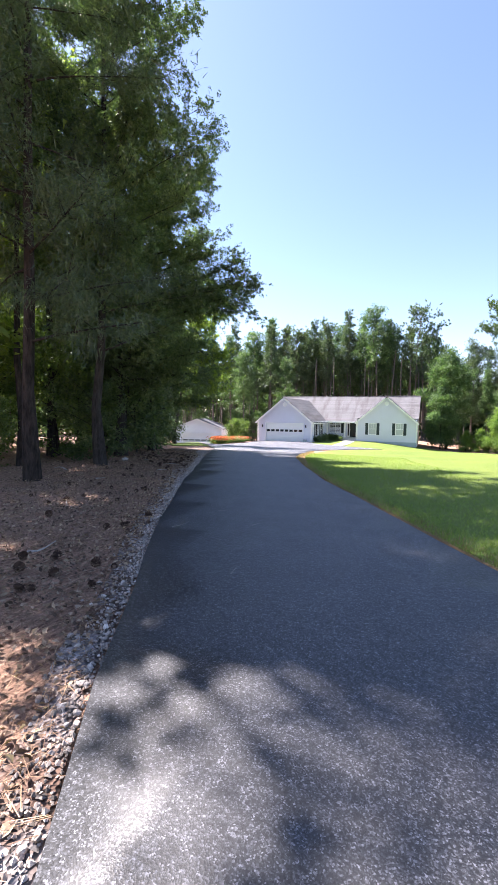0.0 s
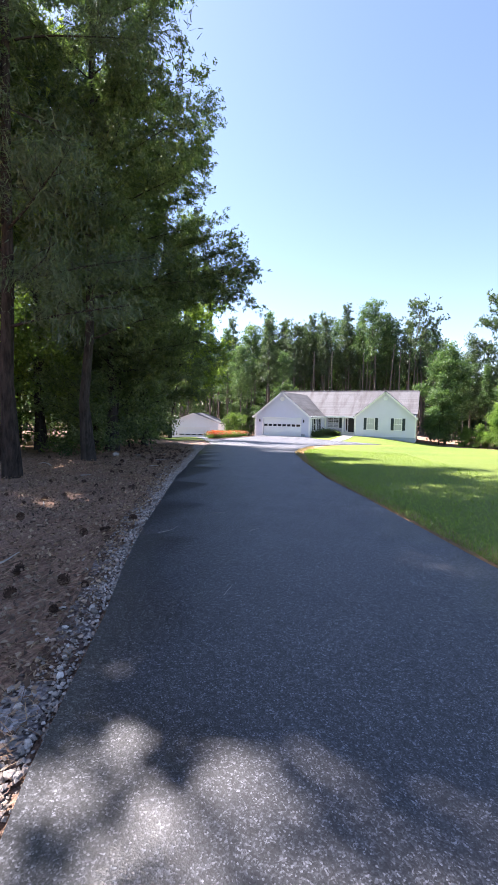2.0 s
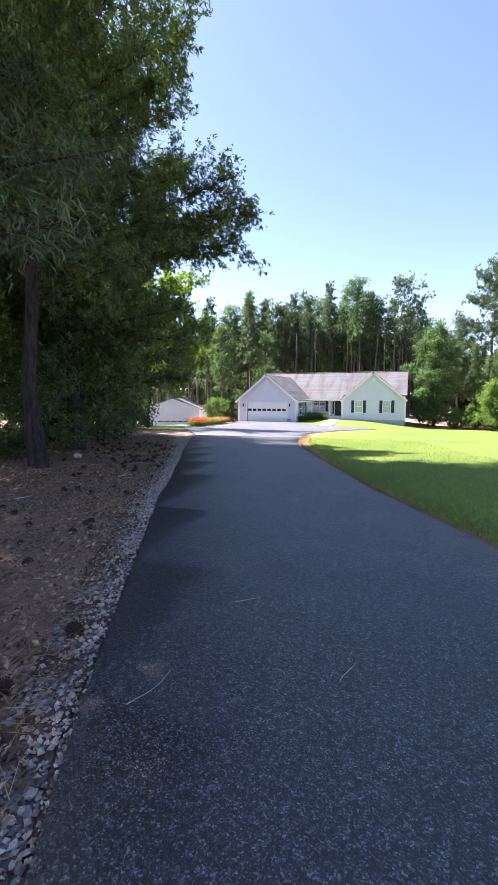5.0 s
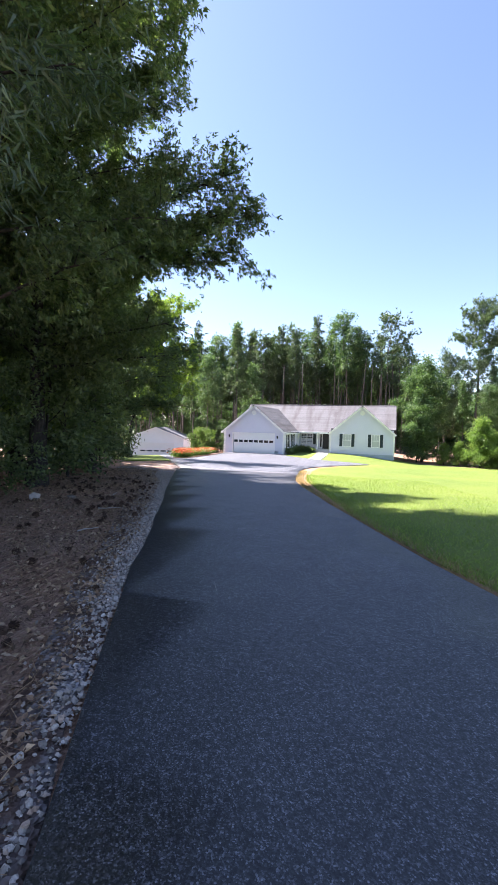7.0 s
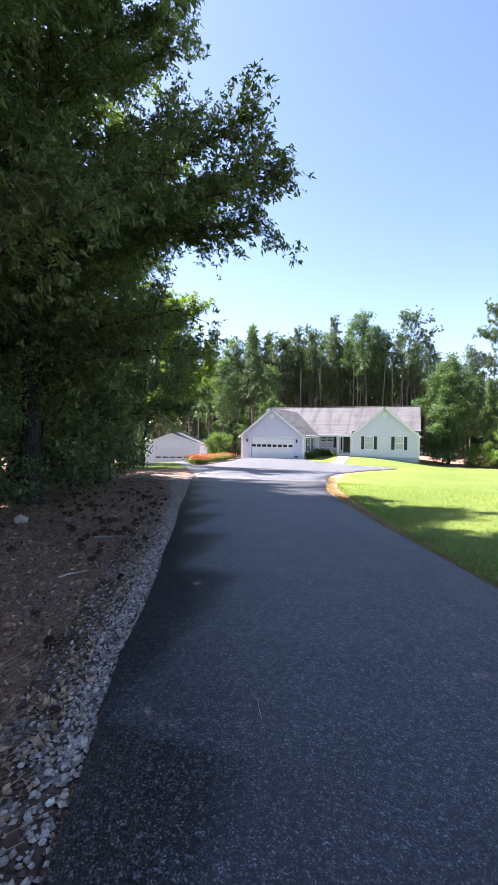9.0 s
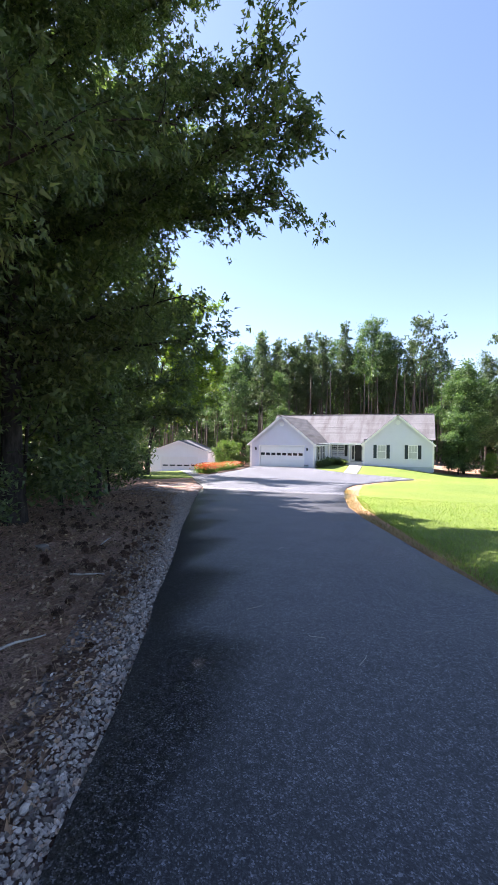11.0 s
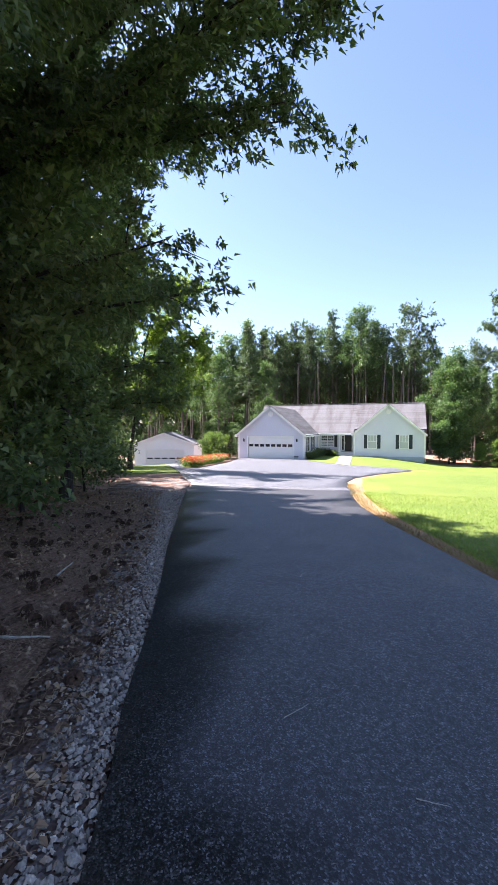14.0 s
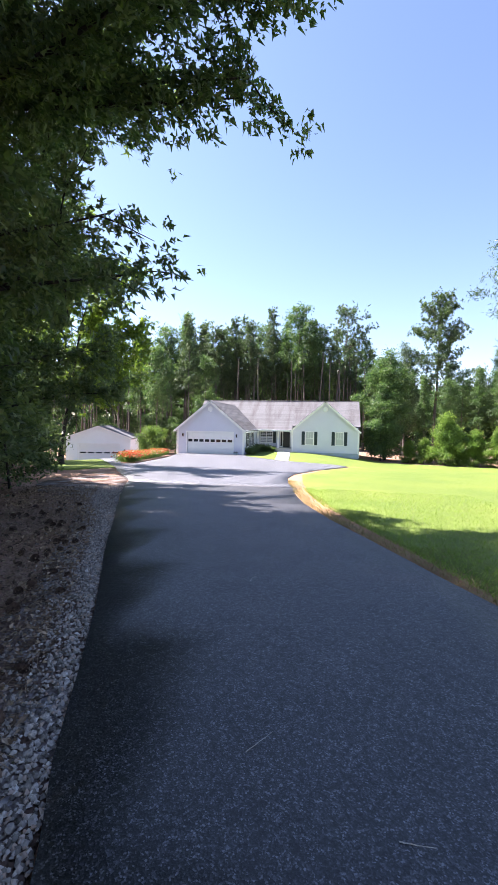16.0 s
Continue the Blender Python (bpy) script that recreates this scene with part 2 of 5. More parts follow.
def slab(corners, thick):
    """A bmesh of a flat four-cornered plate, thick metres deep below the corners."""
    bm = bmesh.new()
    p = [Vector(c) for c in corners]
    n = (p[1] - p[0]).cross(p[2] - p[0]).normalized()
    n = n if n.z > 0 else -n
    a = [bm.verts.new(v) for v in p]
    b = [bm.verts.new(v - n * thick) for v in p]
    bm.faces.new(a)
    bm.faces.new(b[::-1])
    for i in range(len(p)):
        j = (i + 1) % len(p)
        bm.faces.new((a[j], a[i], b[i], b[j]))
    bmesh.ops.recalc_face_normals(bm, faces=bm.faces)
    return bm


def smoothstep(t):
    t = np.clip(t, 0, 1)
    return t * t * (3 - 2 * t)


def height(x, y):
    """The lie of the land."""
    x, y = np.asarray(x, float), np.asarray(y, float)
    level = 53 - 3 * np.logaddexp(0, (53 - y) / 3)
    z = -0.035 - 0.0455 * 1.5 * np.logaddexp(0, (level - 13) / 1.5)
    z = z - 1.05 * smoothstep((x + 10) / 13.5) * smoothstep((y - 35) / 22)
    z = z - 1.7 * smoothstep((-20.5 - x) / 6) * smoothstep((y - 30) / 18)
    return z


def rough_height(x, y):
    """Small humps of the bare ground beside the drive."""
    return 0.035 * (np.sin(x * 3.1 + np.sin(y * 1.7)) * np.sin(y * 2.3 + 1.3 * np.sin(x * 1.9)))


def draped(name, outline, lift, step, material, label, thick=0.05, jitter=0.0):
    """A sheet that follows the land inside an outline, with a skirt at its edge."""
    from mathutils.geometry import delaunay_2d_cdt
    rng = np.random.default_rng(5)
    dense = []
    for (xa, ya), (xb, yb) in zip(outline, outline[1:] + outline[:1]):
        n = max(1, int(math.hypot(xb - xa, yb - ya) / step))
        dense += [(xa + (xb - xa) * i / n, ya + (yb - ya) * i / n) for i in range(n)]
    if jitter:
        dense = [(x + float(rng.normal(0, jitter)), y + float(rng.normal(0, jitter))) for x, y in dense]
    count = len(dense)
    xs, ys = [p[0] for p in dense], [p[1] for p in dense]
    inner = [(x + 0.13 * step, y + 0.07 * step) for x in np.arange(min(xs), max(xs), step) for y in np.arange(min(ys), max(ys), step)]
    pts = [Vector((float(a), float(b))) for a, b in dense + inner]
    vs, _, fs, *_ = delaunay_2d_cdt(pts, [(i, (i + 1) % count) for i in range(count)], [list(range(count))], 2, 1e-4)
    used = sorted({i for f in fs for i in f})
    where = {old: n for n, old in enumerate(used)}
    xy = np.array([vs[i] for i in used])
    top = np.c_[xy, height(xy[:, 0], xy[:, 1]) + lift]
    bm = bmesh.new()
    bv = [bm.verts.new(p) for p in top]
    for f in fs:
        if len(f) > 2:
            bm.faces.new([bv[where[i]] for i in f])
    bmesh.ops.recalc_face_normals(bm, faces=bm.faces)
    if sum(f.normal.z for f in bm.faces) < 0:
        bmesh.ops.reverse_faces(bm, faces=bm.faces)
    edges = [e for e in bm.edges if len(e.link_faces) == 1]
    low = {}
    for e in edges:
        for v in e.verts:
            if v not in low:
                low[v] = bm.verts.new(v.co - Vector((0, 0, thick)))
    for e in edges:
        a, b = e.link_loops[0].vert, e.link_loops[0].link_loop_next.vert
        bm.faces.new((b, a, low[a], low[b]))
    for f in bm.faces:
        f.smooth = abs(f.normal.z) > 0.6
    me = bpy.data.meshes.new(name)
    bm.to_mesh(me)
    bm.free()
    me.materials.append(material)
    return tagged(new(name, me), label, kind="structure")


# ---- ground, drive, lawn ----
LEFT = [(2.0, -3.5), (0.6, -1.1), (-0.1, 0.1), (-1.36, 2.32), (-1.88, 3.15), (-2.5, 4.28), (-3.4, 5.85), (-3.8, 6.62), (-4.1, 7.2), (-4.74, 8.5), (-5.1, 9.2), (-5.45, 9.9), (-5.73, 10.63), (-6.0, 11.21), (-6.18, 11.6), (-6.38, 12.0), (-6.7, 12.7), (-7.43, 14.2), (-8.18, 15.72), (-8.78, 17.0), (-9.36, 18.2), (-10.5, 20.65), (-11.1, 21.9)]
RIGHT = [(5.3, -3.5), (3.5, 0.0), (1.95, 2.95), (0.36, 6.0), (-0.6, 7.75), (-1.46, 9.31), (-1.87, 10.05), (-2.5, 11.2), (-3.1, 12.5), (-3.66, 13.79), (-4.1, 14.95), (-4.6, 16.3), (-5.28, 18.1), (-5.85, 20.0), (-6.3, 22.3), (-6.72, 25.0), (-6.95, 27.2), (-6.9, 29.5),
         (-6.02, 33.2), (-4.9, 36.3), (-4.3, 38.2)]
COURT_BACK = [(-4.4, 40.5), (-5.2, 43.0), (-9.1, 44.8), (-13.2, 51.5), (-14.3, 54.25), (-21.3, 54.25)]
BED_SIDE = [(-20.3, 50.5), (-18.5, 44.0), (-17.0, 37.0), (-16.4, 33.5), (-17.2, 33.2), (-18.6, 38.0), (-20.5, 45.0), (-23.0, 50.0), (-26.95, 55.5), (-33.8, 55.5)]
COURT_LEFT = [(-32.5, 52.0), (-26.0, 44.0), (-20.0, 36.5), (-16.0, 30.5), (-13.6, 26.5), (-12.0, 24.0)]
VERGE = [(-14.2, 27.0), (-14.6, 24.0), (-13.6, 21.4), (-12.2, 19.7), (-10.8, 19.0), (-9.4, 16.9), (-8.7, 15.5), (-8.05, 14.1), (-7.35, 12.6), (-7.0, 11.9), (-6.6, 11.1), (-6.0, 9.9), (-5.5, 9.1), (-4.42, 7.0), (-2.95, 4.5), (-2.3, 3.3), (-1.75, 2.3), (-0.5, 0.1), (0.2, -1.1), (1.6, -3.5)]

gx = np.concatenate([np.arange(-400, -60, 20.0), np.arange(-60, -24, 2.0), np.arange(-24, 8, 0.4), np.arange(8, 60, 2.0), np.arange(60, 401, 20.0)])
gy = np.concatenate([np.arange(-300, -20, 20.0), np.arange(-20, -2, 1.0), np.arange(-2, 26, 0.4), np.arange(26, 110, 2.0), np.arange(110, 511, 25.0)])
X, Y = np.meshgrid(gx, gy)
near = smoothstep((30 - np.hypot(X + 9, Y - 10)) / 10)
edge = np.interp(Y, [p[1] for p in LEFT], [p[0] for p in LEFT])
Z = height(X, Y) + near * rough_height(X, Y) * smoothstep((edge - 0.3 - X) / 1.5) - 0.012
nx, ny = len(gx), len(gy)
q = (np.arange(ny - 1)[:, None] * nx + np.arange(nx - 1)[None]).ravel()
ground = new("ground", mesh_of("ground", np.c_[X.ravel(), Y.ravel(), Z.ravel()], np.c_[q, q + 1, q + nx + 1, q + nx], SOIL, True))
tagged(ground, "brown woodland soil with pine straw and bare clay", kind="structure")

SPLIT = [p for p in RIGHT if p[1] < 23] + [(-6.3, 23.3)]
drive = draped("driveway", SPLIT + [(-11.6, 23.2)] + LEFT[::-1], 0.035, 0.8, ASPHALT, "freshly sealed dark asphalt drive", 0.08, 0.012)
# The court takes the paler copy, so its sunlight is partly in the colour.
draped("parking_court", [(-6.3, 23.3)] + [p for p in RIGHT if p[1] > 23.5] + COURT_BACK + BED_SIDE + COURT_LEFT + [(-11.6, 23.2)], 0.034, 0.9, SUNLIT_ASPHALT, "asphalt parking court in front of the garages, its sunlight painted in as a paler tone", 0.08, 0.012)
draped("grass_patch", [(-15.2, 29.6), (-16.3, 31.2), (-20.2, 36.9), (-26.2, 44.4), (-32.7, 52.4), (-37.0, 52.0), (-30.0, 40.0), (-22.0, 31.0), (-17.0, 27.2)], 0.015, 1.0, LAWN, "strip of rough grass beside the court", 0.05, 0.04)
LAWN_BACK = [(-4.2, 40.5), (-5.0, 43.2), (-9.0, 45.05), (-13.0, 51.7), (-14.3, 54.5), (-14.3, 64.0), (-2.0, 64.0), (3.0, 63.0), (14.0, 61.0), (30.0, 58.0), (60.0, 40.0), (60.0, -3.5)]
lawn = draped("lawn", [(x + 0.14 + 0.4 * float(smoothstep((y - 13) / 6)) * float(smoothstep((31 - y) / 3)), y + 0.05) for x, y in RIGHT] + LAWN_BACK, 0.02, 1.0, LAWN, "mown bright green lawn", 0.05, 0.04)
draped("bare_margin", [(x + 0.01, y) for x, y in RIGHT] + [(x + 0.25 + 0.45 * float(smoothstep((y - 13) / 5)), y + 0.1) for x, y in RIGHT[::-1]], 0.008, 0.5, CLAY, "strip of bare orange clay and dry grass along the drive", 0.03, 0.02)
verge = draped("gravel_verge", [(x - 0.01, y) for x, y in LEFT] + [(-12.0, 24.0), (-13.6, 26.5)] + VERGE, 0.006, 0.5, GRAVEL, "strip of grey crushed gravel beside the drive", 0.03, 0.03)


# ---- house ----
FLOOR = -1.85
EAVE = 0.86
PORCH = -1.4


def window(parent, x0, x1, z0, z1, y, blind, double=False):
    """A sash window in a wall that faces -y."""
    win = mesh_part("window", mesh_of("window", [(x0, y + 0.05, z0), (x1, y + 0.05, z0), (x1, y + 0.05, z1), (x0, y + 0.05, z1)], [(0, 1, 2, 3)], BLACK), parent, "white-framed sash window")
    bm = bmesh.new()
    f = 0.07
    for a in ((x0 - f, z0 - f, x0, z1 + f), (x1, z0 - f, x1 + f, z1 + f), (x0, z1, x1, z1 + f), (x0, z0 - f, x1, z0)):
        box(bm, a[0], y - 0.04, a[1], a[2], y + 0.06, a[3])
    part("window_frame", bm, WHITE, win)
    zm = (z0 + z1) / 2
    spans = [(x0, (x0 + x1) / 2 - 0.04), ((x0 + x1) / 2 + 0.04, x1)] if double else [(x0, x1)]
    for a, b in spans:
        part("meeting_rail", boxed(a, y - 0.015, zm - 0.025, b, y + 0.04, zm + 0.025), WHITE, win)
        part("pane", boxed(a + 0.02, y + 0.01, zm + 0.025, b - 0.02, y + 0.016, z1), BLIND_PANE if blind else GLASS, win)
        part("pane", boxed(a + 0.02, y + 0.02, z0, b - 0.02, y + 0.026, zm - 0.025), BLIND_PANE if blind else GLASS, win)
        for n in range(1, 3):
            gxm = a + (b - a) * n / 3
            part("glazing_bar", boxed(gxm - 0.012, y + 0.002, zm + 0.025, gxm + 0.012, y + 0.009, z1), WHITE, win)
    if double:
        part("mullion", boxed((x0 + x1) / 2 - 0.04, y - 0.03, z0, (x0 + x1) / 2 + 0.04, y + 0.05, z1), WHITE, win)
    return win


def shutter(parent, x0, x1, z0, z1, y):
    s = part("shutter", boxed(x0, y - 0.035, z0, x1, y - 0.002, z1, bevel=0.006), SHUTTER, parent, "dark louvred shutter")
    n = 14
    for i in range(n):
        z = z0 + 0.06 + (z1 - z0 - 0.12) * i / n
        bm = slab([(x0 + 0.04, y - 0.052, z), (x1 - 0.04, y - 0.052, z), (x1 - 0.04, y - 0.034, z + 0.05), (x0 + 0.04, y - 0.034, z + 0.05)], 0.008)
        part("slat", bm, SHUTTER, s)


def siding_rows(parent, x0, x1, z0, z1, y, apex=None, material=None, holes=()):
    """Lapped boards on a wall facing -y; apex (x, z, slope) closes a gable over z1."""
    step = 0.2
    z = z0
    top = apex[1] if apex else z1
    while z < top - 0.02:
        zt = min(z + step, top)
        xa, xb = x0, x1
        if apex and z >= z1 - 0.01:
            half = (apex[1] - z) / apex[2]
            xa, xb = apex[0] - half, apex[0] + half
        spans = [(xa, xb)]
        for hx0, hx1, hz0, hz1 in holes:
            if z + 0.1 > hz0 and z + 0.1 < hz1:
                cut = []
                for a, b in spans:
                    cut += [(a, min(b, hx0))] if a < hx0 else []
                    cut += [(max(a, hx1), b)] if b > hx1 else []
                spans = cut
        for a, b in spans:
            if b - a < 0.05:
                continue
            half2 = max(0.0, (apex[1] - zt) / apex[2]) if apex and z >= z1 - 0.01 else None
            ta, tb = (max(a, apex[0] - half2), min(b, apex[0] + half2)) if half2 is not None else (a, b)
            bm = bmesh.new()
            lo = [bm.verts.new(p) for p in ((a, y - 0.028, z), (b, y - 0.028, z), (tb, y - 0.006, zt), (ta, y - 0.006, zt))]
            hi = [bm.verts.new(p) for p in ((a, y + 0.0, z), (b, y + 0.0, z), (tb, y + 0.0, zt), (ta, y + 0.0, zt))]
            bm.faces.new(lo)
            bm.faces.new((lo[1], lo[0], hi[0], hi[1]))
            bm.faces.new((lo[0], lo[3], hi[3], hi[0]))
            bm.faces.new((lo[2], lo[1], hi[1], hi[2]))
            part("siding_board", bm, material or SIDING, parent)
        z = zt


def garage_door(parent, x0, x1, z0, z1, y, lights, slim=0.0):
    door = part("garage_door", boxed(x0, y + 0.10, z0, x1, y + 0.14, z1), WHITE, parent, "white sectional garage door with a row of small windows")
    rows = 4
    for r in range(rows):
        za, zb = z0 + (z1 - z0) * r / rows, z0 + (z1 - z0) * (r + 1) / rows
        sec = part("door_section", boxed(x0, y + 0.06, za + 0.006, x1, y + 0.1, zb - 0.006, bevel=0.008), WHITE, door)
        n = lights
        for i in range(n):
            w = (x1 - x0) / n
            a, b = x0 + w * i + 0.13 * w, x0 + w * (i + 1) - 0.13 * w
            if r == 2:
                bm = boxed(a - 0.025, y + 0.045, za + 0.14, b + 0.025, y + 0.061, zb - 0.12, bevel=0.006)
                part("light_frame", bm, WHITE, door)
                part("pane", boxed(a, y + 0.038, za + 0.165 + slim, b, y + 0.046, zb - 0.145 - slim), GLASS, door)
            else:
                part("raised_panel", boxed(a, y + 0.05, za + 0.12, b, y + 0.061, zb - 0.12, bevel=0.008), WHITE, door)
    bm = bmesh.new()
    f = 0.13
    for a in ((x0 - f, z0, x0, z1 + f), (x1, z0, x1 + f, z1 + f), (x0, z1, x1, z1 + f)):
        box(bm, a[0], y - 0.045, a[1], a[2], y + 0.12, a[3])
    part("door_casing", bm, WHITE, parent)


def lantern(x, y, z):
    base = thing("wall_lantern", pose(x, y, z), "black metal lantern fixed beside the garage door", "lamp", "garage lanterns")
    part("back_plate", boxed(-0.06, -0.03, -0.12, 0.06, 0.0, 0.16, bevel=0.008), BLACK, base)
    part("arm", boxed(-0.015, -0.13, 0.1, 0.015, -0.02, 0.13), BLACK, base)
    bm = bmesh.new()
    bmesh.ops.create_cone(bm, cap_ends=True, segments=8, radius1=0.11, radius2=0.03, depth=0.09, matrix=Matrix.Translation((0, -0.13, 0.2)))
    part("cap", bm, BLACK, base)
    bm = bmesh.new()
    bmesh.ops.create_cone(bm, cap_ends=True, segments=8, radius1=0.06, radius2=0.09, depth=0.27, matrix=Matrix.Translation((0, -0.13, 0.02)))
    part("glass_cage", bm, GLASS, base)


def gable_vent(parent, x, y, z, r=0.28):
    bm = bmesh.new()
    bmesh.ops.create_cone(bm, cap_ends=True, segments=28, radius1=r, radius2=r - 0.03, depth=0.06, matrix=Matrix.Translation((x, y - 0.04, z)) @ pose(0, 0, 0, 90))
    v = part("gable_vent", bm, WHITE, parent, "round white gable vent")
    for i in range(5):
        zz = -0.16 + 0.08 * i
        w = math.sqrt(max(0.01, (r - 0.07) ** 2 - zz * zz))
        part("slat", slab([(x - w, y - 0.092, z + zz), (x + w, y - 0.092, z + zz), (x + w, y - 0.072, z + zz + 0.045), (x - w, y - 0.072, z + zz + 0.045)], 0.008), SHED_WHITE, v)


def roof_plane(parent, corners, courses, tabs, name="roof"):
    """A sloping roof plate with lapped rows of shingles; corners: eave left, eave right, top right, top left."""
    p = [Vector(c) for c in corners]
    r = part(name, slab(corners, 0.12), SHINGLE, parent, "weathered grey-brown asphalt shingle roof")
    n = (p[1] - p[0]).cross(p[3] - p[0]).normalized()
    n = n if n.z > 0 else -n
    for c in range(courses):
        a, b = c / courses, min(1.0, (c + 1.12) / courses)
        bm = bmesh.new()
        q0, q1 = p[0].lerp(p[3], a), p[1].lerp(p[2], a)
        q2, q3 = p[1].lerp(p[2], b), p[0].lerp(p[3], b)
        lo = [bm.verts.new(v) for v in (q0 + n * 0.016, q1 + n * 0.016, q2 + n * 0.006, q3 + n * 0.006)]
        bt = [bm.verts.new(v) for v in (q0 + n * 0.001, q1 + n * 0.001)]
        bm.faces.new(lo)
        bm.faces.new((bt[0], bt[1], lo[1], lo[0]))
        bmesh.ops.recalc_face_normals(bm, faces=bm.faces)
        part("shingle_course", bm, SHINGLE, r)
    return r


house = thing("house", pose(0, 0, 0), "single-storey pale blue-grey sided ranch house with a grey shingle roof", "house")
GX0, GX1, GY = -21.37, -14.36, 54.33
RX0, RX1, RY = -10.0, -2.41, 62.2
MX0, MX1 = -22.0, -2.41
PORCH_Y, BACK_Y, RIDGE_Y, RIDGE_Z = 64.1, 71.6, 66.89, 4.42
EAVE_Y = 62.0
GC, GA = (GX0 + GX1) / 2, 3.72
RC, RA = (RX0 + RX1) / 2, 4.1
gs = (GA - EAVE) / ((GX1 - GX0) / 2)
rs = (RA - EAVE) / ((RX1 - RX0) / 2)
ms = (RIDGE_Z - EAVE) / (RIDGE_Y - EAVE_Y)

# garage wing
gd0, gd1, gdt = -20.33, -15.45, FLOOR + 2.33
part("wall", boxed(GX0, GY, FLOOR - 0.6, gd0, GY + 0.15, EAVE), SIDING, house)
part("wall", boxed(gd1, GY, FLOOR - 0.6, GX1, GY + 0.15, EAVE), SIDING, house)
part("wall", boxed(gd0, GY, gdt, gd1, GY + 0.15, EAVE), SIDING, house)
part("gable_wall", prism([(GX0, EAVE), (GX1, EAVE), (GC, GA)], GY, GY + 0.15), SIDING, house)
siding_rows(house, GX0, GX1, FLOOR - 0.05, EAVE, GY, (GC, GA, gs), holes=[(gd0 - 0.13, gd1 + 0.13, -9, gdt + 0.13)])
garage_door(house, gd0, gd1, FLOOR + 0.01, gdt, GY, 8)
part("wall", boxed(GX0, GY + 0.15, FLOOR - 0.6, GX0 + 0.15, PORCH_Y, EAVE), SIDING, house)
part("wall", boxed(GX1 - 0.15, GY + 0.15, FLOOR - 0.6, GX1, PORCH_Y, EAVE), SIDING, house)
gable_vent(house, GC, GY, 2.92)
ov = 0.35
for s in (-1, 1):
    half = (GX1 - GX0) / 2 + ov
    xe, ze = GC + s * half, GA - gs * half + 0.10
    yr = EAVE_Y + (GA + 0.1 - EAVE) / ms
    roof_plane(house, [(xe, GY - ov, ze), (xe, 63.6, ze), (GC, yr, GA + 0.10), (GC, GY - ov, GA + 0.10)], 22, 0)
    part("rake_board", slab([(xe, GY - ov - 0.03, ze - 0.01), (xe, GY - ov, ze - 0.01), (GC, GY - ov, GA + 0.09), (GC, GY - ov - 0.03, GA + 0.09)], 0.2), WHITE, house)
    part("gutter", boxed(xe - 0.06, GY - ov, ze - 0.16, xe + 0.06, EAVE_Y, ze - 0.03, bevel=0.02), WHITE, house)
    part("soffit", boxed(min(xe, xe - s * ov), GY - ov, EAVE - 0.12, max(xe, xe - s * ov), EAVE_Y, EAVE - 0.08), WHITE, house)
    cx = GX0 if s < 0 else GX1
    part("corner_board", boxed(cx - 0.06, GY - 0.04, FLOOR - 0.6, cx + 0.06, GY + 0.1, EAVE), WHITE, house)
    part("downspout", boxed(cx + s * 0.10 - 0.035, GY - 0.1, FLOOR, cx + s * 0.10 + 0.035, GY - 0.045, EAVE - 0.1, bevel=0.01), WHITE, house)
for yy in (56.4, 59.0):
    part("side_window", boxed(GX1 + 0.002, yy, FLOOR + 0.85, GX1 + 0.03, yy + 0.95, FLOOR + 2.3), GLASS, house)
    bm = bmesh.new()
    for a in ((yy - 0.08, FLOOR + 0.77, yy, FLOOR + 2.38), (yy + 0.95, FLOOR + 0.77, yy + 1.03, FLOOR + 2.38), (yy, FLOOR + 2.3, yy + 0.95, FLOOR + 2.38), (yy, FLOOR + 0.77, yy + 0.95, FLOOR + 0.85), (yy, FLOOR + 1.55, yy + 0.95, FLOOR + 1.6)):
        box(bm, GX1, a[0], a[1], GX1 + 0.05, a[2], a[3])
    part("window_frame", bm, WHITE, house)
    for a in (yy - 0.52, yy + 1.07):
        part("shutter", boxed(GX1 + 0.002, a, FLOOR + 0.77, GX1 + 0.04, a + 0.42, FLOOR + 2.38, bevel=0.006), SHUTTER, house)

# right wing
part("wall", boxed(RX0, RY, -3.1, RX1, RY + 0.15, EAVE), SIDING, house)
part("gable_wall", prism([(RX0, EAVE), (RX1, EAVE), (RC, RA)], RY, RY + 0.15), SIDING, house)
wins = [(-8.45, -7.53), (-4.97, -4.1)]
wz0, wz1 = -0.86, 0.6
siding_rows(house, RX0, RX1, FLOOR + 0.05, EAVE, RY, (RC, RA, rs), holes=[(a - 0.07, b + 0.07, wz0 - 0.07, wz1 + 0.07) for a, b in wins])
part("foundation", boxed(RX0, RY - 0.03, -3.0, RX1 + 0.02, RY - 0.001, FLOOR + 0.04), FOUNDATION, house)
for a, b in wins:
    window(house, a, b, wz0, wz1, RY - 0.03, True)
    shutter(house, a - 0.46, a - 0.09, wz0 - 0.06, wz1 + 0.06, RY - 0.03)
    shutter(house, b + 0.09, b + 0.46, wz0 - 0.06, wz1 + 0.06, RY - 0.03)
gable_vent(house, RC, RY, 3.28)
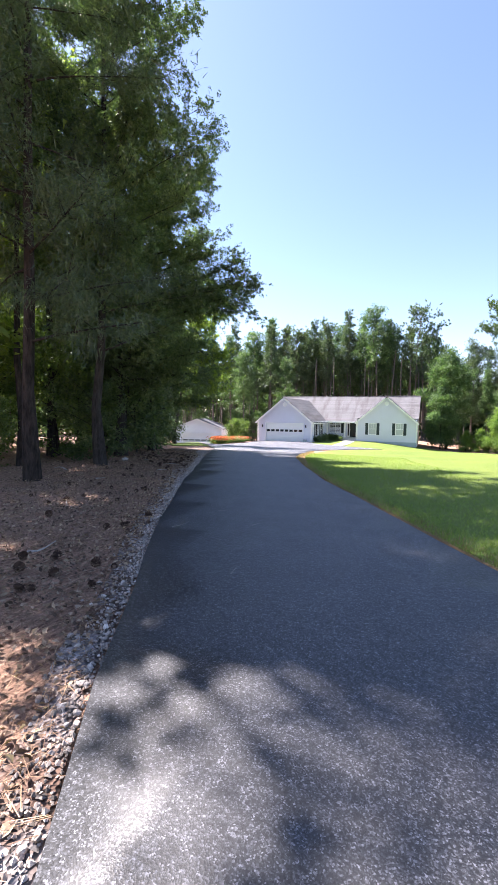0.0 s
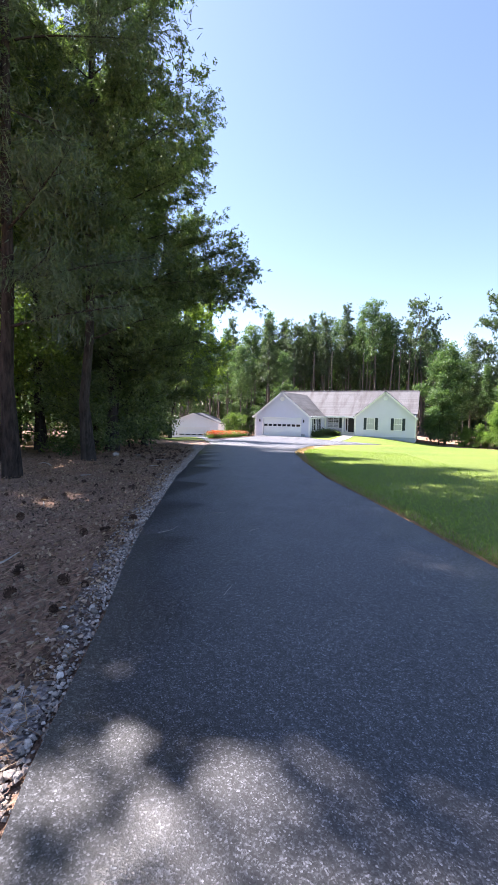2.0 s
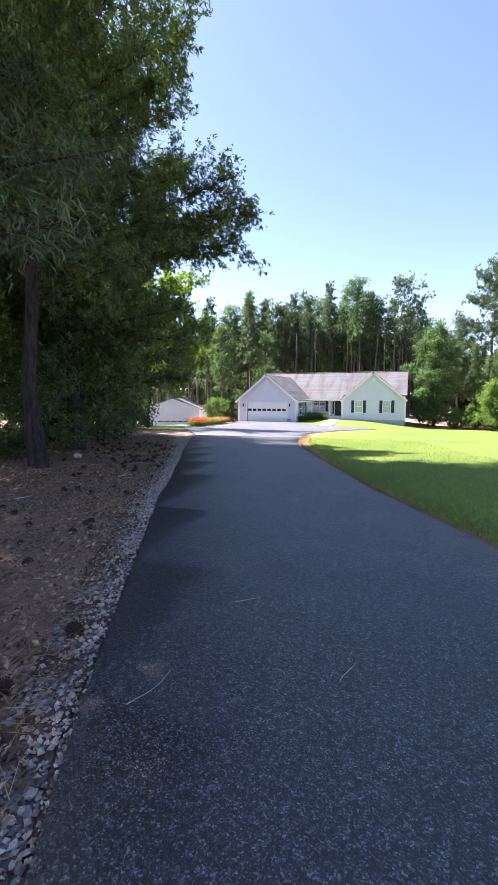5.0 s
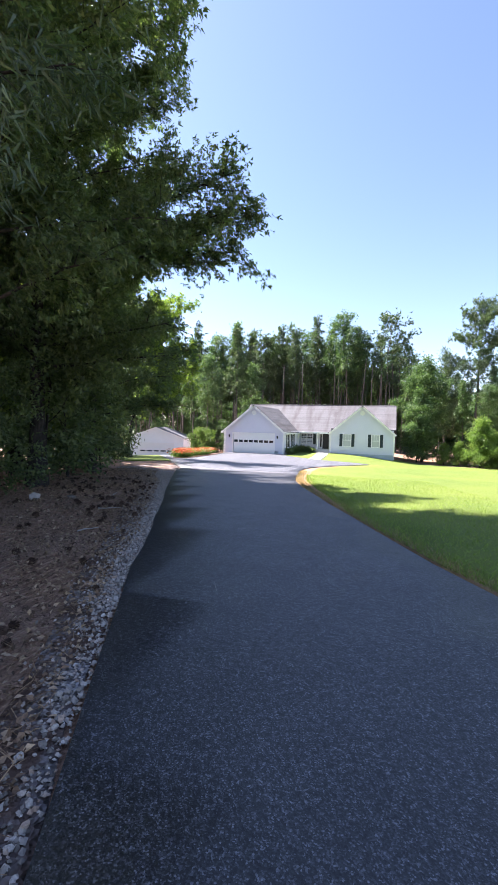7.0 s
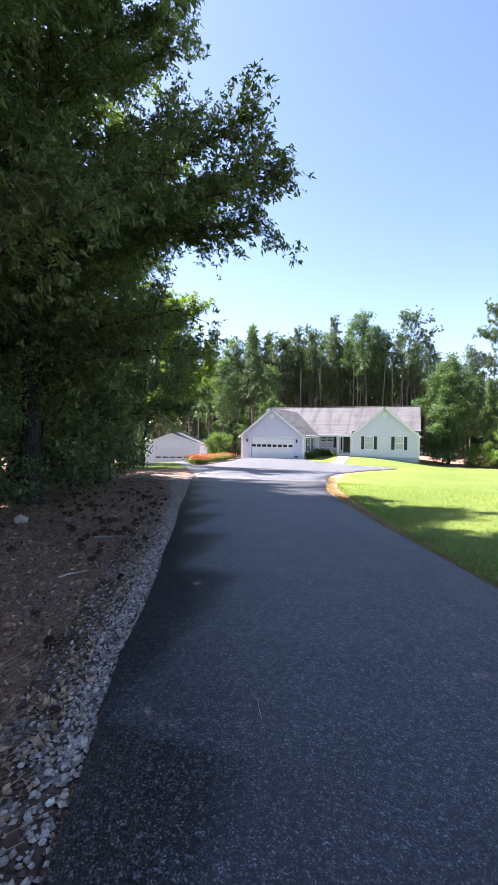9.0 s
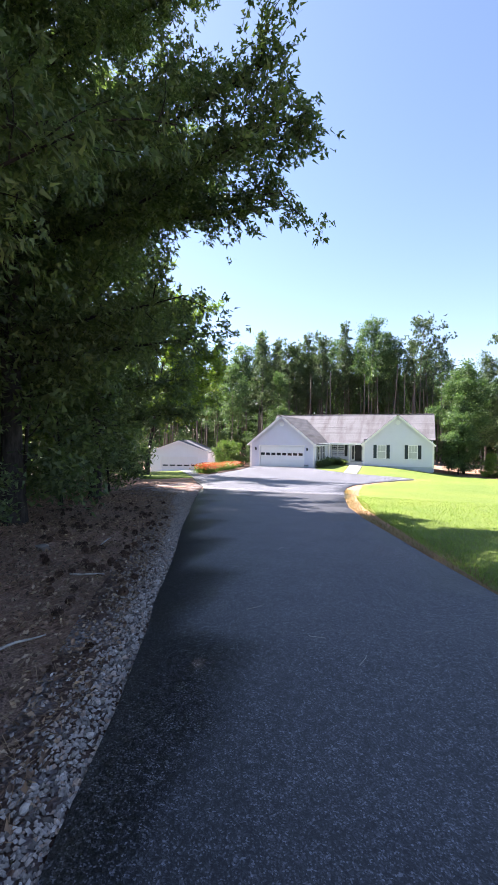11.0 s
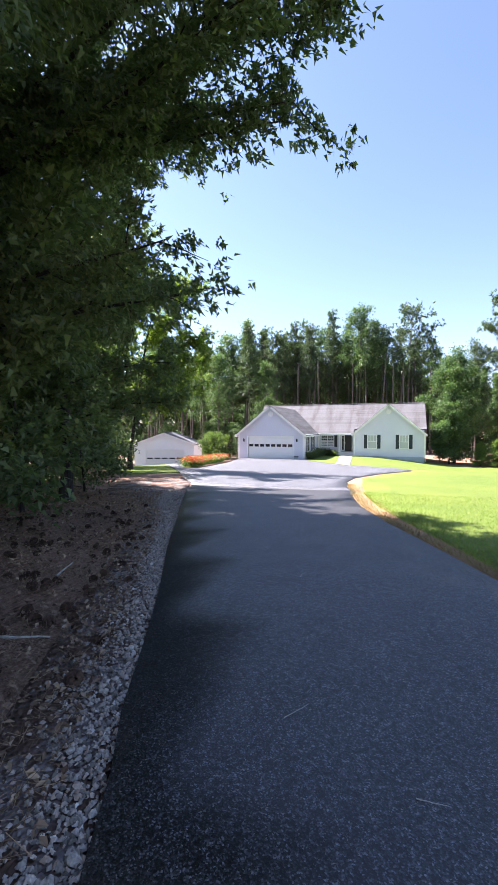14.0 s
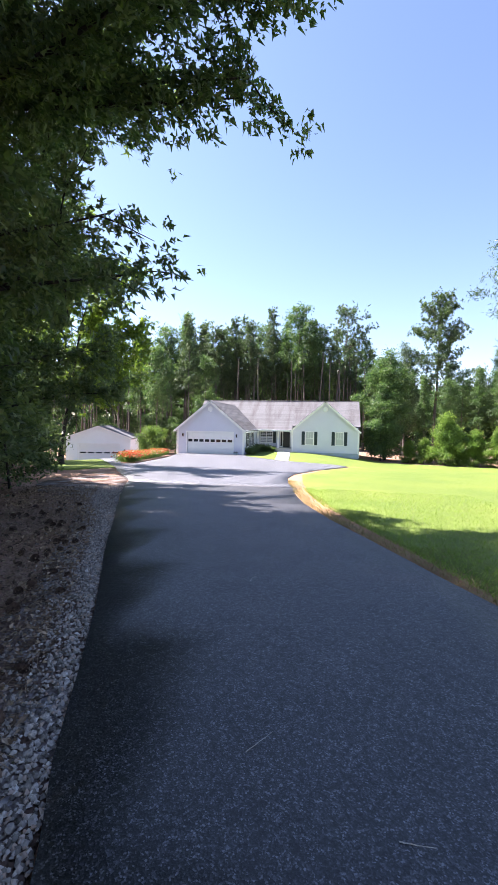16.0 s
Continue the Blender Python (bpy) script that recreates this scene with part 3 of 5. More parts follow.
for s in (-1, 1):
    half = (RX1 - RX0) / 2 + ov
    xe, ze = RC + s * half, RA - rs * half + 0.10
    yr = EAVE_Y + (RA + 0.1 - EAVE) / ms
    roof_plane(house, [(xe, RY - ov, ze), (xe, 62.7, ze), (RC, yr, RA + 0.10), (RC, RY - ov, RA + 0.10)], 22, 0)
    part("rake_board", slab([(xe, RY - ov - 0.03, ze - 0.01), (xe, RY - ov, ze - 0.01), (RC, RY - ov, RA + 0.09), (RC, RY - ov - 0.03, RA + 0.09)], 0.2), WHITE, house)
    cx = RX0 if s < 0 else RX1
    part("corner_board", boxed(cx - 0.06, RY - 0.045, FLOOR, cx + 0.06, RY + 0.1, EAVE), WHITE, house)
part("downspout", boxed(RX0 - 0.16, RY - 0.12, FLOOR - 0.1, RX0 - 0.08, RY - 0.05, EAVE - 0.1, bevel=0.01), WHITE, house)
part("downspout", boxed(RX1 + 0.06, RY - 0.12, -2.3, RX1 + 0.13, RY - 0.05, EAVE - 0.1, bevel=0.01), WHITE, house)

# main body
part("wall", boxed(MX0, PORCH_Y, -3.0, MX1, PORCH_Y + 0.15, EAVE + 0.6), SIDING, house)
part("wall", boxed(MX0, BACK_Y, -3.0, MX1, BACK_Y + 0.15, EAVE), SIDING, house)
for xw in (MX0, MX1 - 0.15):
    bm = bmesh.new()
    vs = [(xw, RY + 0.15, -3.0), (xw, BACK_Y, -3.0), (xw, BACK_Y, EAVE), (xw, RIDGE_Y, RIDGE_Z - 0.1), (xw, RY + 0.15, EAVE + 0.1)]
    a = [bm.verts.new(v) for v in vs]
    b = [bm.verts.new((v[0] + 0.15, v[1], v[2])) for v in vs]
    bm.faces.new(a)
    bm.faces.new(b[::-1])
    for i in range(5):
        bm.faces.new((a[(i + 1) % 5], a[i], b[i], b[(i + 1) % 5]))
    bmesh.ops.recalc_face_normals(bm, faces=bm.faces)
    part("gable_wall", bm, SIDING, house)
siding_rows(house, GX1, RX0, FLOOR + 0.15, EAVE, PORCH_Y)
ey, ez = 61.85, EAVE - 0.06
slope = (RIDGE_Z + 0.05 - ez) / (RIDGE_Y - ey)
cut = RY + 0.35
roof_plane(house, [(MX0 - 0.3, ey, ez), (RX0 - 0.05, ey, ez), (RX0 - 0.05, RIDGE_Y, RIDGE_Z + 0.05), (MX0 - 0.3, RIDGE_Y, RIDGE_Z + 0.05)], 34, 0)
roof_plane(house, [(RX0 - 0.05, cut, ez + slope * (cut - ey)), (MX1 + 0.25, cut, ez + slope * (cut - ey)), (MX1 + 0.25, RIDGE_Y, RIDGE_Z + 0.05), (RX0 - 0.05, RIDGE_Y, RIDGE_Z + 0.05)], 30, 0)
roof_plane(house, [(MX0 - 0.3, 72.0, EAVE - 0.06), (MX1 + 0.2, 72.0, EAVE - 0.06), (MX1 + 0.2, RIDGE_Y, RIDGE_Z + 0.05), (MX0 - 0.3, RIDGE_Y, RIDGE_Z + 0.05)], 10, 0)
part("ridge_cap", boxed(MX0 - 0.3, RIDGE_Y - 0.12, RIDGE_Z + 0.03, MX1 + 0.2, RIDGE_Y + 0.12, RIDGE_Z + 0.1, bevel=0.03), SHINGLE, house)
part("porch_fascia", boxed(GX1 + 0.3, 61.79, EAVE - 0.25, RX0 - 0.3, 61.85, EAVE - 0.05), WHITE, house)
part("porch_ceiling", boxed(GX1, 61.9, EAVE - 0.23, RX0, PORCH_Y, EAVE - 0.19), WHITE, house)
part("porch_floor", boxed(GX1, 62.25, FLOOR - 0.5, RX0, PORCH_Y, PORCH), CONCRETE, house)
part("porch_step", boxed(-11.75, 61.9, FLOOR - 0.4, RX0 - 0.12, 62.25, PORCH - 0.16, bevel=0.01), CONCRETE, house)
part("porch_step", boxed(-11.75, 61.55, FLOOR - 0.4, RX0 - 0.12, 61.9, PORCH - 0.32, bevel=0.01), CONCRETE, house)
for px in (-14.2, -11.72):
    post = part("porch_post", boxed(px - 0.08, 62.3, PORCH, px + 0.08, 62.46, EAVE - 0.23, bevel=0.01), WHITE, house)
    part("post_base", boxed(px - 0.11, 62.27, PORCH, px + 0.11, 62.49, PORCH + 0.18, bevel=0.01), WHITE, post)
window(house, -14.15, -12.66, -0.8, 0.5, PORCH_Y - 0.03, False, True)
shutter(house, -12.56, -12.2, -0.86, 0.56, PORCH_Y - 0.03)
door = part("front_door", boxed(-11.3, PORCH_Y - 0.06, PORCH + 0.02, -10.48, PORCH_Y - 0.01, 0.58), DOOR_DARK, house, "dark navy panelled front door")
for r in range(3):
    for c in range(2):
        part("raised_panel", boxed(-11.22 + 0.38 * c, PORCH_Y - 0.075, PORCH + 0.14 + 0.6 * r, -10.94 + 0.38 * c, PORCH_Y - 0.061, PORCH + 0.62 + 0.6 * r, bevel=0.008), DOOR_DARK, door)
part("door_handle", boxed(-11.26, PORCH_Y - 0.12, PORCH + 0.95, -11.21, PORCH_Y - 0.06, PORCH + 1.1, bevel=0.01), CONCRETE, door)
part("sidelight", boxed(-11.62, PORCH_Y - 0.05, PORCH + 0.2, -11.42, PORCH_Y - 0.04, 0.5), GLASS, house)
bm = bmesh.new()
for a in ((-11.7, -11.62, 0.0, 2.06), (-11.42, -11.3, 0.0, 2.06), (-10.48, -10.36, 0.0, 2.06), (-11.62, -11.42, 1.9, 2.06), (-11.3, -10.48, 1.98, 2.06), (-11.62, -11.42, 0.0, 0.2)):
    box(bm, a[0], PORCH_Y - 0.09, PORCH + a[2], a[1], PORCH_Y - 0.005, PORCH + a[3])
part("door_casing", bm, WHITE, house)
lantern(-20.8, GY - 0.03, 0.12)
lantern(-15.02, GY - 0.03, 0.12)
box_ob = thing("hose_box", pose(-15.05, GY - 0.25, FLOOR + 0.02), "grey plastic hose box against the garage wall", "hose box")
part("body", boxed(-0.2, -0.15, 0, 0.2, 0.15, 0.32, bevel=0.03), FOUNDATION, box_ob)
part("lid", boxed(-0.22, -0.17, 0.32, 0.22, 0.17, 0.38, bevel=0.02), BLACK, box_ob)
draped("front_walk", [(-11.6, 61.5), (-10.15, 61.5), (-8.7, 45.1), (-10.0, 46.6)], 0.05, 1.5, CONCRETE, "pale concrete walk to the porch", 0.12)

# ---- detached garage ----
SG = -3.55
shed = thing("detached_garage", pose(-27.4, 55.6, SG, 0, 0, 18), "small white detached garage with a gable roof", "garage")
SW, SD, SE, SA = 6.9, 7.0, 3.15, 4.42
part("wall", boxed(-SW, 0, -0.4, -SW + 1.35, 0.15, SE), SHED_WHITE, shed)
part("wall", boxed(-1.25, 0, -0.4, 0, 0.15, SE), SHED_WHITE, shed)
part("wall", boxed(-SW + 1.35, 0, 2.42, -1.25, 0.15, SE), SHED_WHITE, shed)
part("wall", boxed(-SW, 0.15, -0.4, -SW + 0.15, SD, SE), SHED_WHITE, shed)
part("wall", boxed(-0.15, 0.15, -0.4, 0, SD, SE), SHED_WHITE, shed)
part("wall", boxed(-SW, SD, -0.4, 0, SD + 0.15, SE), SHED_WHITE, shed)
part("gable_wall", prism([(-SW, SE), (0, SE), (-SW / 2, SA)], 0, 0.15), SHED_WHITE, shed)
part("gable_wall", prism([(-SW, SE), (0, SE), (-SW / 2, SA)], SD, SD + 0.15), SHED_WHITE, shed)
ss = (SA - SE) / (SW / 2)
siding_rows(shed, -SW, 0, 0.0, SE, 0, (-SW / 2, SA, ss), SHED_WHITE, holes=[(-SW + 1.22, -1.12, -1, 2.55)])
garage_door(shed, -SW + 1.35, -1.25, 0.01, 2.42, 0, 5, 0.07)
for s in (-1, 1):
    half = SW / 2 + 0.25
    xe, ze = -SW / 2 + s * half, SA - ss * half + 0.08
    roof_plane(shed, [(xe, -0.25, ze), (xe, SD + 0.3, ze), (-SW / 2, SD + 0.3, SA + 0.08), (-SW / 2, -0.25, SA + 0.08)], 12, 0)
    part("rake_board", slab([(xe, -0.28, ze), (xe, -0.25, ze), (-SW / 2, -0.25, SA + 0.08), (-SW / 2, -0.28, SA + 0.08)], 0.18), WHITE, shed)
lan = bpy.data.objects["wall_lantern"]
copy_thing(lan, shed.matrix_basis @ pose(-0.6, -0.03, 1.7, 0, 0, 0))


# ---- trees ----
def tube(points, radii, sides):
    """Vertices and quads of a bent tapering round."""
    p, r = np.asarray(points, float), np.asarray(radii, float)
    t = np.gradient(p, axis=0)
    t /= np.linalg.norm(t, axis=1, keepdims=True) + 1e-9
    ref = np.where(np.abs(t[:, 2:3]) < 0.9, [[0, 0, 1.0]], [[1.0, 0, 0]])
    u = np.cross(t, ref)
    u /= np.linalg.norm(u, axis=1, keepdims=True) + 1e-9
    w = np.cross(t, u)
    a = np.linspace(0, 2 * np.pi, sides, endpoint=False)
    ring = p[:, None] + r[:, None, None] * (np.cos(a)[None, :, None] * u[:, None] + np.sin(a)[None, :, None] * w[:, None])
    v = ring.reshape(-1, 3)
    i, j = np.meshgrid(np.arange(len(p) - 1), np.arange(sides), indexing="ij")
    k = (j + 1) % sides
    f = np.stack([i * sides + j, i * sides + k, (i + 1) * sides + k, (i + 1) * sides + j], -1).reshape(-1, 4)
    return v, f


def joined(pieces):
    vs, fs, n = [], [], 0
    for v, f in pieces:
        vs.append(v)
        fs.append(f + n)
        n += len(v)
    return np.concatenate(vs), np.concatenate(fs)


def leaves(at, way, length, width, rng, droop=0.3, spread=0.9, pointed=False):
    """Folded four-cornered leaves, or pointed lobes, at the given places; way: the twig's direction there."""
    n = len(at)
    d = way + rng.normal(0, spread, (n, 3))
    d[:, 2] -= droop
    d /= np.linalg.norm(d, axis=1, keepdims=True) + 1e-9
    up = rng.normal(0, 0.55, (n, 3)) + [0, 0, 1]
    s = np.cross(d, up)
    s /= np.linalg.norm(s, axis=1, keepdims=True) + 1e-9
    nrm = np.cross(s, d)
    L = (length * rng.uniform(0.6, 1.25, n))[:, None]
    W = (width * rng.uniform(0.7, 1.25, n))[:, None]
    if pointed:
        v = np.stack([at - s * W * 0.5, at + s * W * 0.5, at + d * L - nrm * L * 0.12], 1).reshape(-1, 3)
        return v, np.arange(3 * n).reshape(-1, 3)
    a = at
    b = at + d * L * 0.45 + s * W * 0.5 + nrm * W * 0.16
    c = at + d * L - nrm * L * 0.12
    e = at + d * L * 0.45 - s * W * 0.5 + nrm * W * 0.16
    v = np.stack([a, b, c, e], 1).reshape(-1, 3)
    f = np.arange(4 * n).reshape(-1, 4)
    return v, f


def limb(start, way, length, rng, rise=0.2, droop=0.25, n=6, wobble=0.08):
    p, d = [np.array(start, float)], np.array(way, float)
    for i in range(n):
        d = d + rng.normal(0, wobble, 3) + np.array([0, 0, (rise - (rise + droop) * i / n) / n])
        d /= np.linalg.norm(d)
        p.append(p[-1] + d * length / n)
    return np.array(p)


def crown_along(curves, count, rng, first=0.25, scatter=0.1):
    """Places and directions scattered along limbs, more of them on longer ones."""
    lens = np.array([np.linalg.norm(np.diff(c, axis=0), axis=1).sum() for c in curves])
    pick = rng.choice(len(curves), count, p=lens / lens.sum())
    stack = np.array(curves)
    u = first + (1 - first) * rng.random(count) ** 0.8
    k = u * (stack.shape[1] - 1)
    i = np.minimum(k.astype(int), stack.shape[1] - 2)
    fr = (k - i)[:, None]
    a, b = stack[pick, i], stack[pick, i + 1]
    d = b - a
    d /= np.linalg.norm(d, axis=1, keepdims=True) + 1e-9
    return a * (1 - fr) + b * fr + rng.normal(0, scatter, (count, 3)), d


def tree(name, x, y, label, tall, base, reach, limbs, count, leaf, bark, foliage, seed, radius=0.2, profile="oval", rise=0.35, droop=0.3, lean=(0, 0), clump=0.22, twigs=7, limb_list=(), group="", sink=0.1, leaf_droop=0.3, trunk_sides=10, fine=1, bend=0.004, star=False, pointed=False):
    """A tree with a bent trunk, limbs, twigs and leaves. leaf: length and width. limb_list: extra limbs (height, azimuth, length, rise)."""
    rng = np.random.default_rng(seed)
    top = thing(name, pose(x, y, float(height(x, y)) - sink), label, "tree", group)
    n = 10
    h = np.linspace(0, tall * 0.97, n)
    side = np.cumsum(rng.normal(0, bend * tall, (n, 2)), axis=0)
    side -= side[0]
    side[:, 0] += lean[0] * (h / tall) ** 1.3
    side[:, 1] += lean[1] * (h / tall) ** 1.3
    trunk = np.c_[side, h]
    r = radius * (1 - 0.88 * (h / h[-1]) ** 0.9)
    r[0] *= 1.45
    wood = [tube(trunk, r, trunk_sides)]
    mains, small = [], []
    specs = []
    for i in range(limbs):
        u = (i + rng.uniform(0.1, 0.9)) / limbs
        hz = base + (tall - base) * u ** 0.9
        if profile == "oval":
            ln = reach * (0.35 + 0.95 * math.sin(math.pi * (0.14 + 0.8 * u)))
            up = 0.15 + 0.9 * u
        elif profile == "pine":
            ln = reach * (0.5 + 0.75 * math.sin(math.pi * (0.12 + 0.78 * u)) - 0.15 * u)
            up = 0.05 + 0.6 * u
        else:
            ln = reach * (1.05 - 0.85 * u)
            up = 0.1 + 0.5 * u
        specs.append((hz, i * 2.39996 + rng.uniform(-0.5, 0.5), ln * rng.uniform(0.7, 1.2), up))
    own = len(specs)
    specs += list(limb_list)
    for at_limb, (hz, az, ln, up) in enumerate(specs):
        start = np.array([np.interp(hz, h, trunk[:, 0]), np.interp(hz, h, trunk[:, 1]), hz])
        way = np.array([math.cos(az), math.sin(az), up])
        c = limb(start, way / np.linalg.norm(way), ln, rng, rise, droop) if at_limb < own else limb(start, way / np.linalg.norm(way), ln, rng, 0.12, 0.16, wobble=0.03)
        mains.append(c)
        rr = max(0.018, 0.3 * np.interp(hz, h, r)) * (0.6 + 0.4 * ln / reach)
        wood.append(tube(c, rr * np.linspace(1, 0.2, len(c)), 5 if fine else 3))
        for j in range(twigs):
            u = 0.22 + 0.78 * (j + rng.random()) / twigs
            k = u * (len(c) - 1)
            i0 = min(int(k), len(c) - 2)
            s0 = c[i0] + (c[i0 + 1] - c[i0]) * (k - i0)
            fw = c[i0 + 1] - c[i0]
            fw /= np.linalg.norm(fw)
            sw = fw * 0.6 + rng.normal(0, 0.55, 3) + [0, 0, 0.1]
            reach_out = ln * rng.uniform(0.22, 0.5) * (1.15 - 0.5 * u)
            tw = limb(s0, sw / np.linalg.norm(sw), reach_out if at_limb < own else min(reach_out, rng.uniform(0.4, 0.9)), rng, 0.1, 0.5)
            small.append(tw)
            if fine:
                wood.append(tube(tw, rr * 0.3 * np.linspace(1, 0.25, len(tw)), 3))
    v, f = joined(wood)
    mesh_part("trunk", mesh_of("trunk", v, f, bark, True), top)
    # leaves sit in tufts along the twigs
    per = 9 if star else 14
    tufts = max(40, count // per)
    at, way = crown_along(small + mains, tufts, rng, 0.2, clump * (0.75 if star else 0.5))
    pick = rng.integers(0, tufts, count)
    pos = at[pick] + rng.normal(0, 0.035 if star else clump, (count, 3)) * [1, 1, 0.7]
    v, f = leaves(pos, way[pick], leaf[0], leaf[1], rng, leaf_droop, pointed=pointed)
    mesh_part("crown", mesh_of("crown", v, f, foliage), top)
    return top


def far_copy(ob, x, y, scale, turn, stretch=1.0):
    m = pose(x, y, float(height(x, y)) - 0.3, 0, 0, turn) @ Matrix.Diagonal((scale, scale, scale * stretch, 1))
    return copy_thing(ob, m)


rnd = random.Random(11)
SIDE = "trees beside the drive"
OAK_LABEL = "tall broadleaved tree with dense dark green foliage beside the drive"
PINE_LABEL = "tall loblolly pine with a dark furrowed trunk beside the drive"
OAK, NEEDLES = (0.088, 0.042), (0.19, 0.02)
# foremost row
tree("pine_tree", -8.4, 8.36, PINE_LABEL, 19, 3.4, 2.7, 30, 64000, NEEDLES, BARK_PINE, NEEDLE, 1, 0.14, "pine", 0.2, 0.55, (-0.3, 0.2), 0.17, 8, group=SIDE, leaf_droop=0.6, pointed=True, limb_list=[(3.1, -0.05, 3.0, 0.05), (4.0, 0.25, 3.0, 0.1), (5.0, -0.4, 3.0, 0.1), (5.6, -1.5, 2.3, 0.1), (6.4, -1.1, 2.5, 0.1), (7.0, -1.8, 2.4, 0.1), (7.8, -1.4, 2.5, 0.1), (8.4, -2.1, 2.2, 0.1), (8.8, -0.9, 2.3, 0.1), (6.2, -2.3, 2.2, 0.1)])
tree("oak_tree", -9.3, 11.5, OAK_LABEL, 16, 3.2, 2.9, 40, 150000, (0.1, 0.04), BARK_OAK, LEAF_OAK, 2, 0.15, "oval", 0.3, 0.5, (0.1, 0.3), 0.19, 9, group=SIDE, star=True, leaf_droop=0.8, pointed=True, limb_list=[(5.4, -0.5, 2.9, 0.1), (6.0, -1.0, 2.9, 0.1), (6.5, -0.2, 3.1, 0.15), (7.0, -0.7, 3.1, 0.15), (7.6, -0.1, 3.2, 0.15), (8.2, -0.5, 3.1, 0.15), (8.8, 0.1, 3.1, 0.15), (9.4, -0.4, 2.9, 0.15), (10.2, -0.1, 2.7, 0.15), (4.6, -0.7, 2.6, 0.05)])
tree("oak_tree", -11.0, 14.5, OAK_LABEL, 12.0, 2.2, 2.6, 32, 200000, OAK, BARK_OAK, LEAF_OAK, 3, 0.2, "oval", 0.3, 0.5, (0.1, 0.2), 0.17, 9, group=SIDE, star=True, pointed=True, leaf_droop=0.35, limb_list=[(6.4, 0.1, 3.8, 0.15), (7.2, 0.25, 3.5, 0.15), (8.0, 0.0, 3.4, 0.15), (8.8, 0.1, 3.0, 0.15), (9.6, 0.0, 2.6, 0.15), (5.8, 0.3, 3.6, 0.1), (5.0, -1.2, 2.3, 0.1), (5.8, -0.8, 2.4, 0.1), (6.6, -1.4, 2.3, 0.1), (4.95, -0.05, 5.2, 0.03), (5.35, 0.0, 5.5, 0.04), (5.15, 0.04, 4.9, 0.02), (5.65, -0.08, 5.4, 0.05), (5.25, 0.09, 4.8, 0.03), (5.55, 0.03, 5.5, 0.04), (2.9, 0.0, 3.6, 0.05), (3.4, 0.12, 3.4, 0.05)])
tree("oak_tree", -12.4, 18.3, OAK_LABEL, 9.8, 1.7, 2.7, 30, 90000, (0.13, 0.05), BARK_OAK, LEAF_OAK, 4, 0.13, "oval", 0.3, 0.5, (0.3, 0), 0.18, 8, group=SIDE, star=True, pointed=True)
tree("oak_tree", -16.2, 21.2, OAK_LABEL, 8.0, 1.4, 2.7, 28, 56000, (0.19, 0.07), BARK_OAK, LEAF_OAK, 5, 0.14, "oval", 0.3, 0.5, (0.3, 0), 0.2, 8, group=SIDE, star=True, pointed=True)
tree("maple_tree", -19.0, 30.6, "sunlit yellow-green broadleaved tree at the end of the wood", 9.5, 3.4, 2.8, 24, 44000, (0.17, 0.085), BARK_OAK, LEAF_GOLD, 6, 0.13, "oval", 0.3, 0.4, (1.6, 0), 0.2, 8, group=SIDE, star=True, pointed=True, limb_list=[(3.6, 0.0, 4.2, 0.2), (4.2, -0.2, 4.3, 0.2), (4.8, 0.1, 4.2, 0.2), (5.4, -0.1, 4.0, 0.2), (6.0, 0.05, 3.6, 0.2)])
# two oaks added to shade the drive, the second one out of view
tree("oak_tree", -13.2, 13.4, OAK_LABEL, 12.0, 4.5, 2.8, 26, 40000, (0.17, 0.075), BARK_OAK, LEAF_OAK, 7, 0.18, "oval", 0.3, 0.5, (0, 0), 0.22, 8, group=SIDE, star=True, pointed=True)
tree("oak_tree", -10.0, 6.4, OAK_LABEL, 11.5, 5.2, 1.5, 22, 26000, (0.15, 0.07), BARK_OAK, LEAF_OAK, 8, 0.11, "oval", 0.3, 0.5, (0, 0), 0.2, 8, group=SIDE, star=True, pointed=True)
# saplings and low growth under them
SAP = "young understorey tree with leaves down to the ground"
low = [tree("understorey_tree", -11.2, 14.9, SAP, 4.4, 0.3, 1.8, 20, 8000, (0.14, 0.085), BARK_OAK, LEAF_OAK, 31, 0.05, "oval", 0.3, 0.4, (0.3, 0), 0.16, 6, group="understorey trees", pointed=True, fine=0, trunk_sides=6),
       tree("understorey_tree", -12.4, 12.6, SAP, 3.6, 0.2, 1.7, 18, 7000, (0.14, 0.085), BARK_OAK, LEAF_MAPLE, 32, 0.045, "oval", 0.3, 0.4, (0.2, 0), 0.16, 6, group="understorey trees", pointed=True, fine=0, trunk_sides=6)]
for x, y, k, s in ((-11.9, 16.6, 0, 1.0), (-13.4, 20.2, 0, 0.8), (-15.6, 21.8, 0, 0.9), (-17.4, 25.0, 0, 0.9), (-19.4, 27.6, 0, 0.9), (-22.6, 32.4, 0, 1.0), (-26.4, 38.2, 0, 1.0), (-30.0, 43.0, 0, 1.0), (-10.6, 12.9, 0, 0.6), (-13.8, 10.2, 1, 1.2), (-10.3, 6.4, 1, 0.4), (-14.0, 15.4, 1, 1.3),
                   (-11.6, 9.4, 1, 0.5), (-15.6, 18.6, 1, 1.3), (-16.8, 13.0, 1, 1.4), (-17.8, 9.0, 1, 1.3), (-18.5, 22.0, 1, 1.4), (-14.4, 7.4, 1, 0.9)):
    far_copy(low[k], x, y, s, rnd.uniform(0, 360))
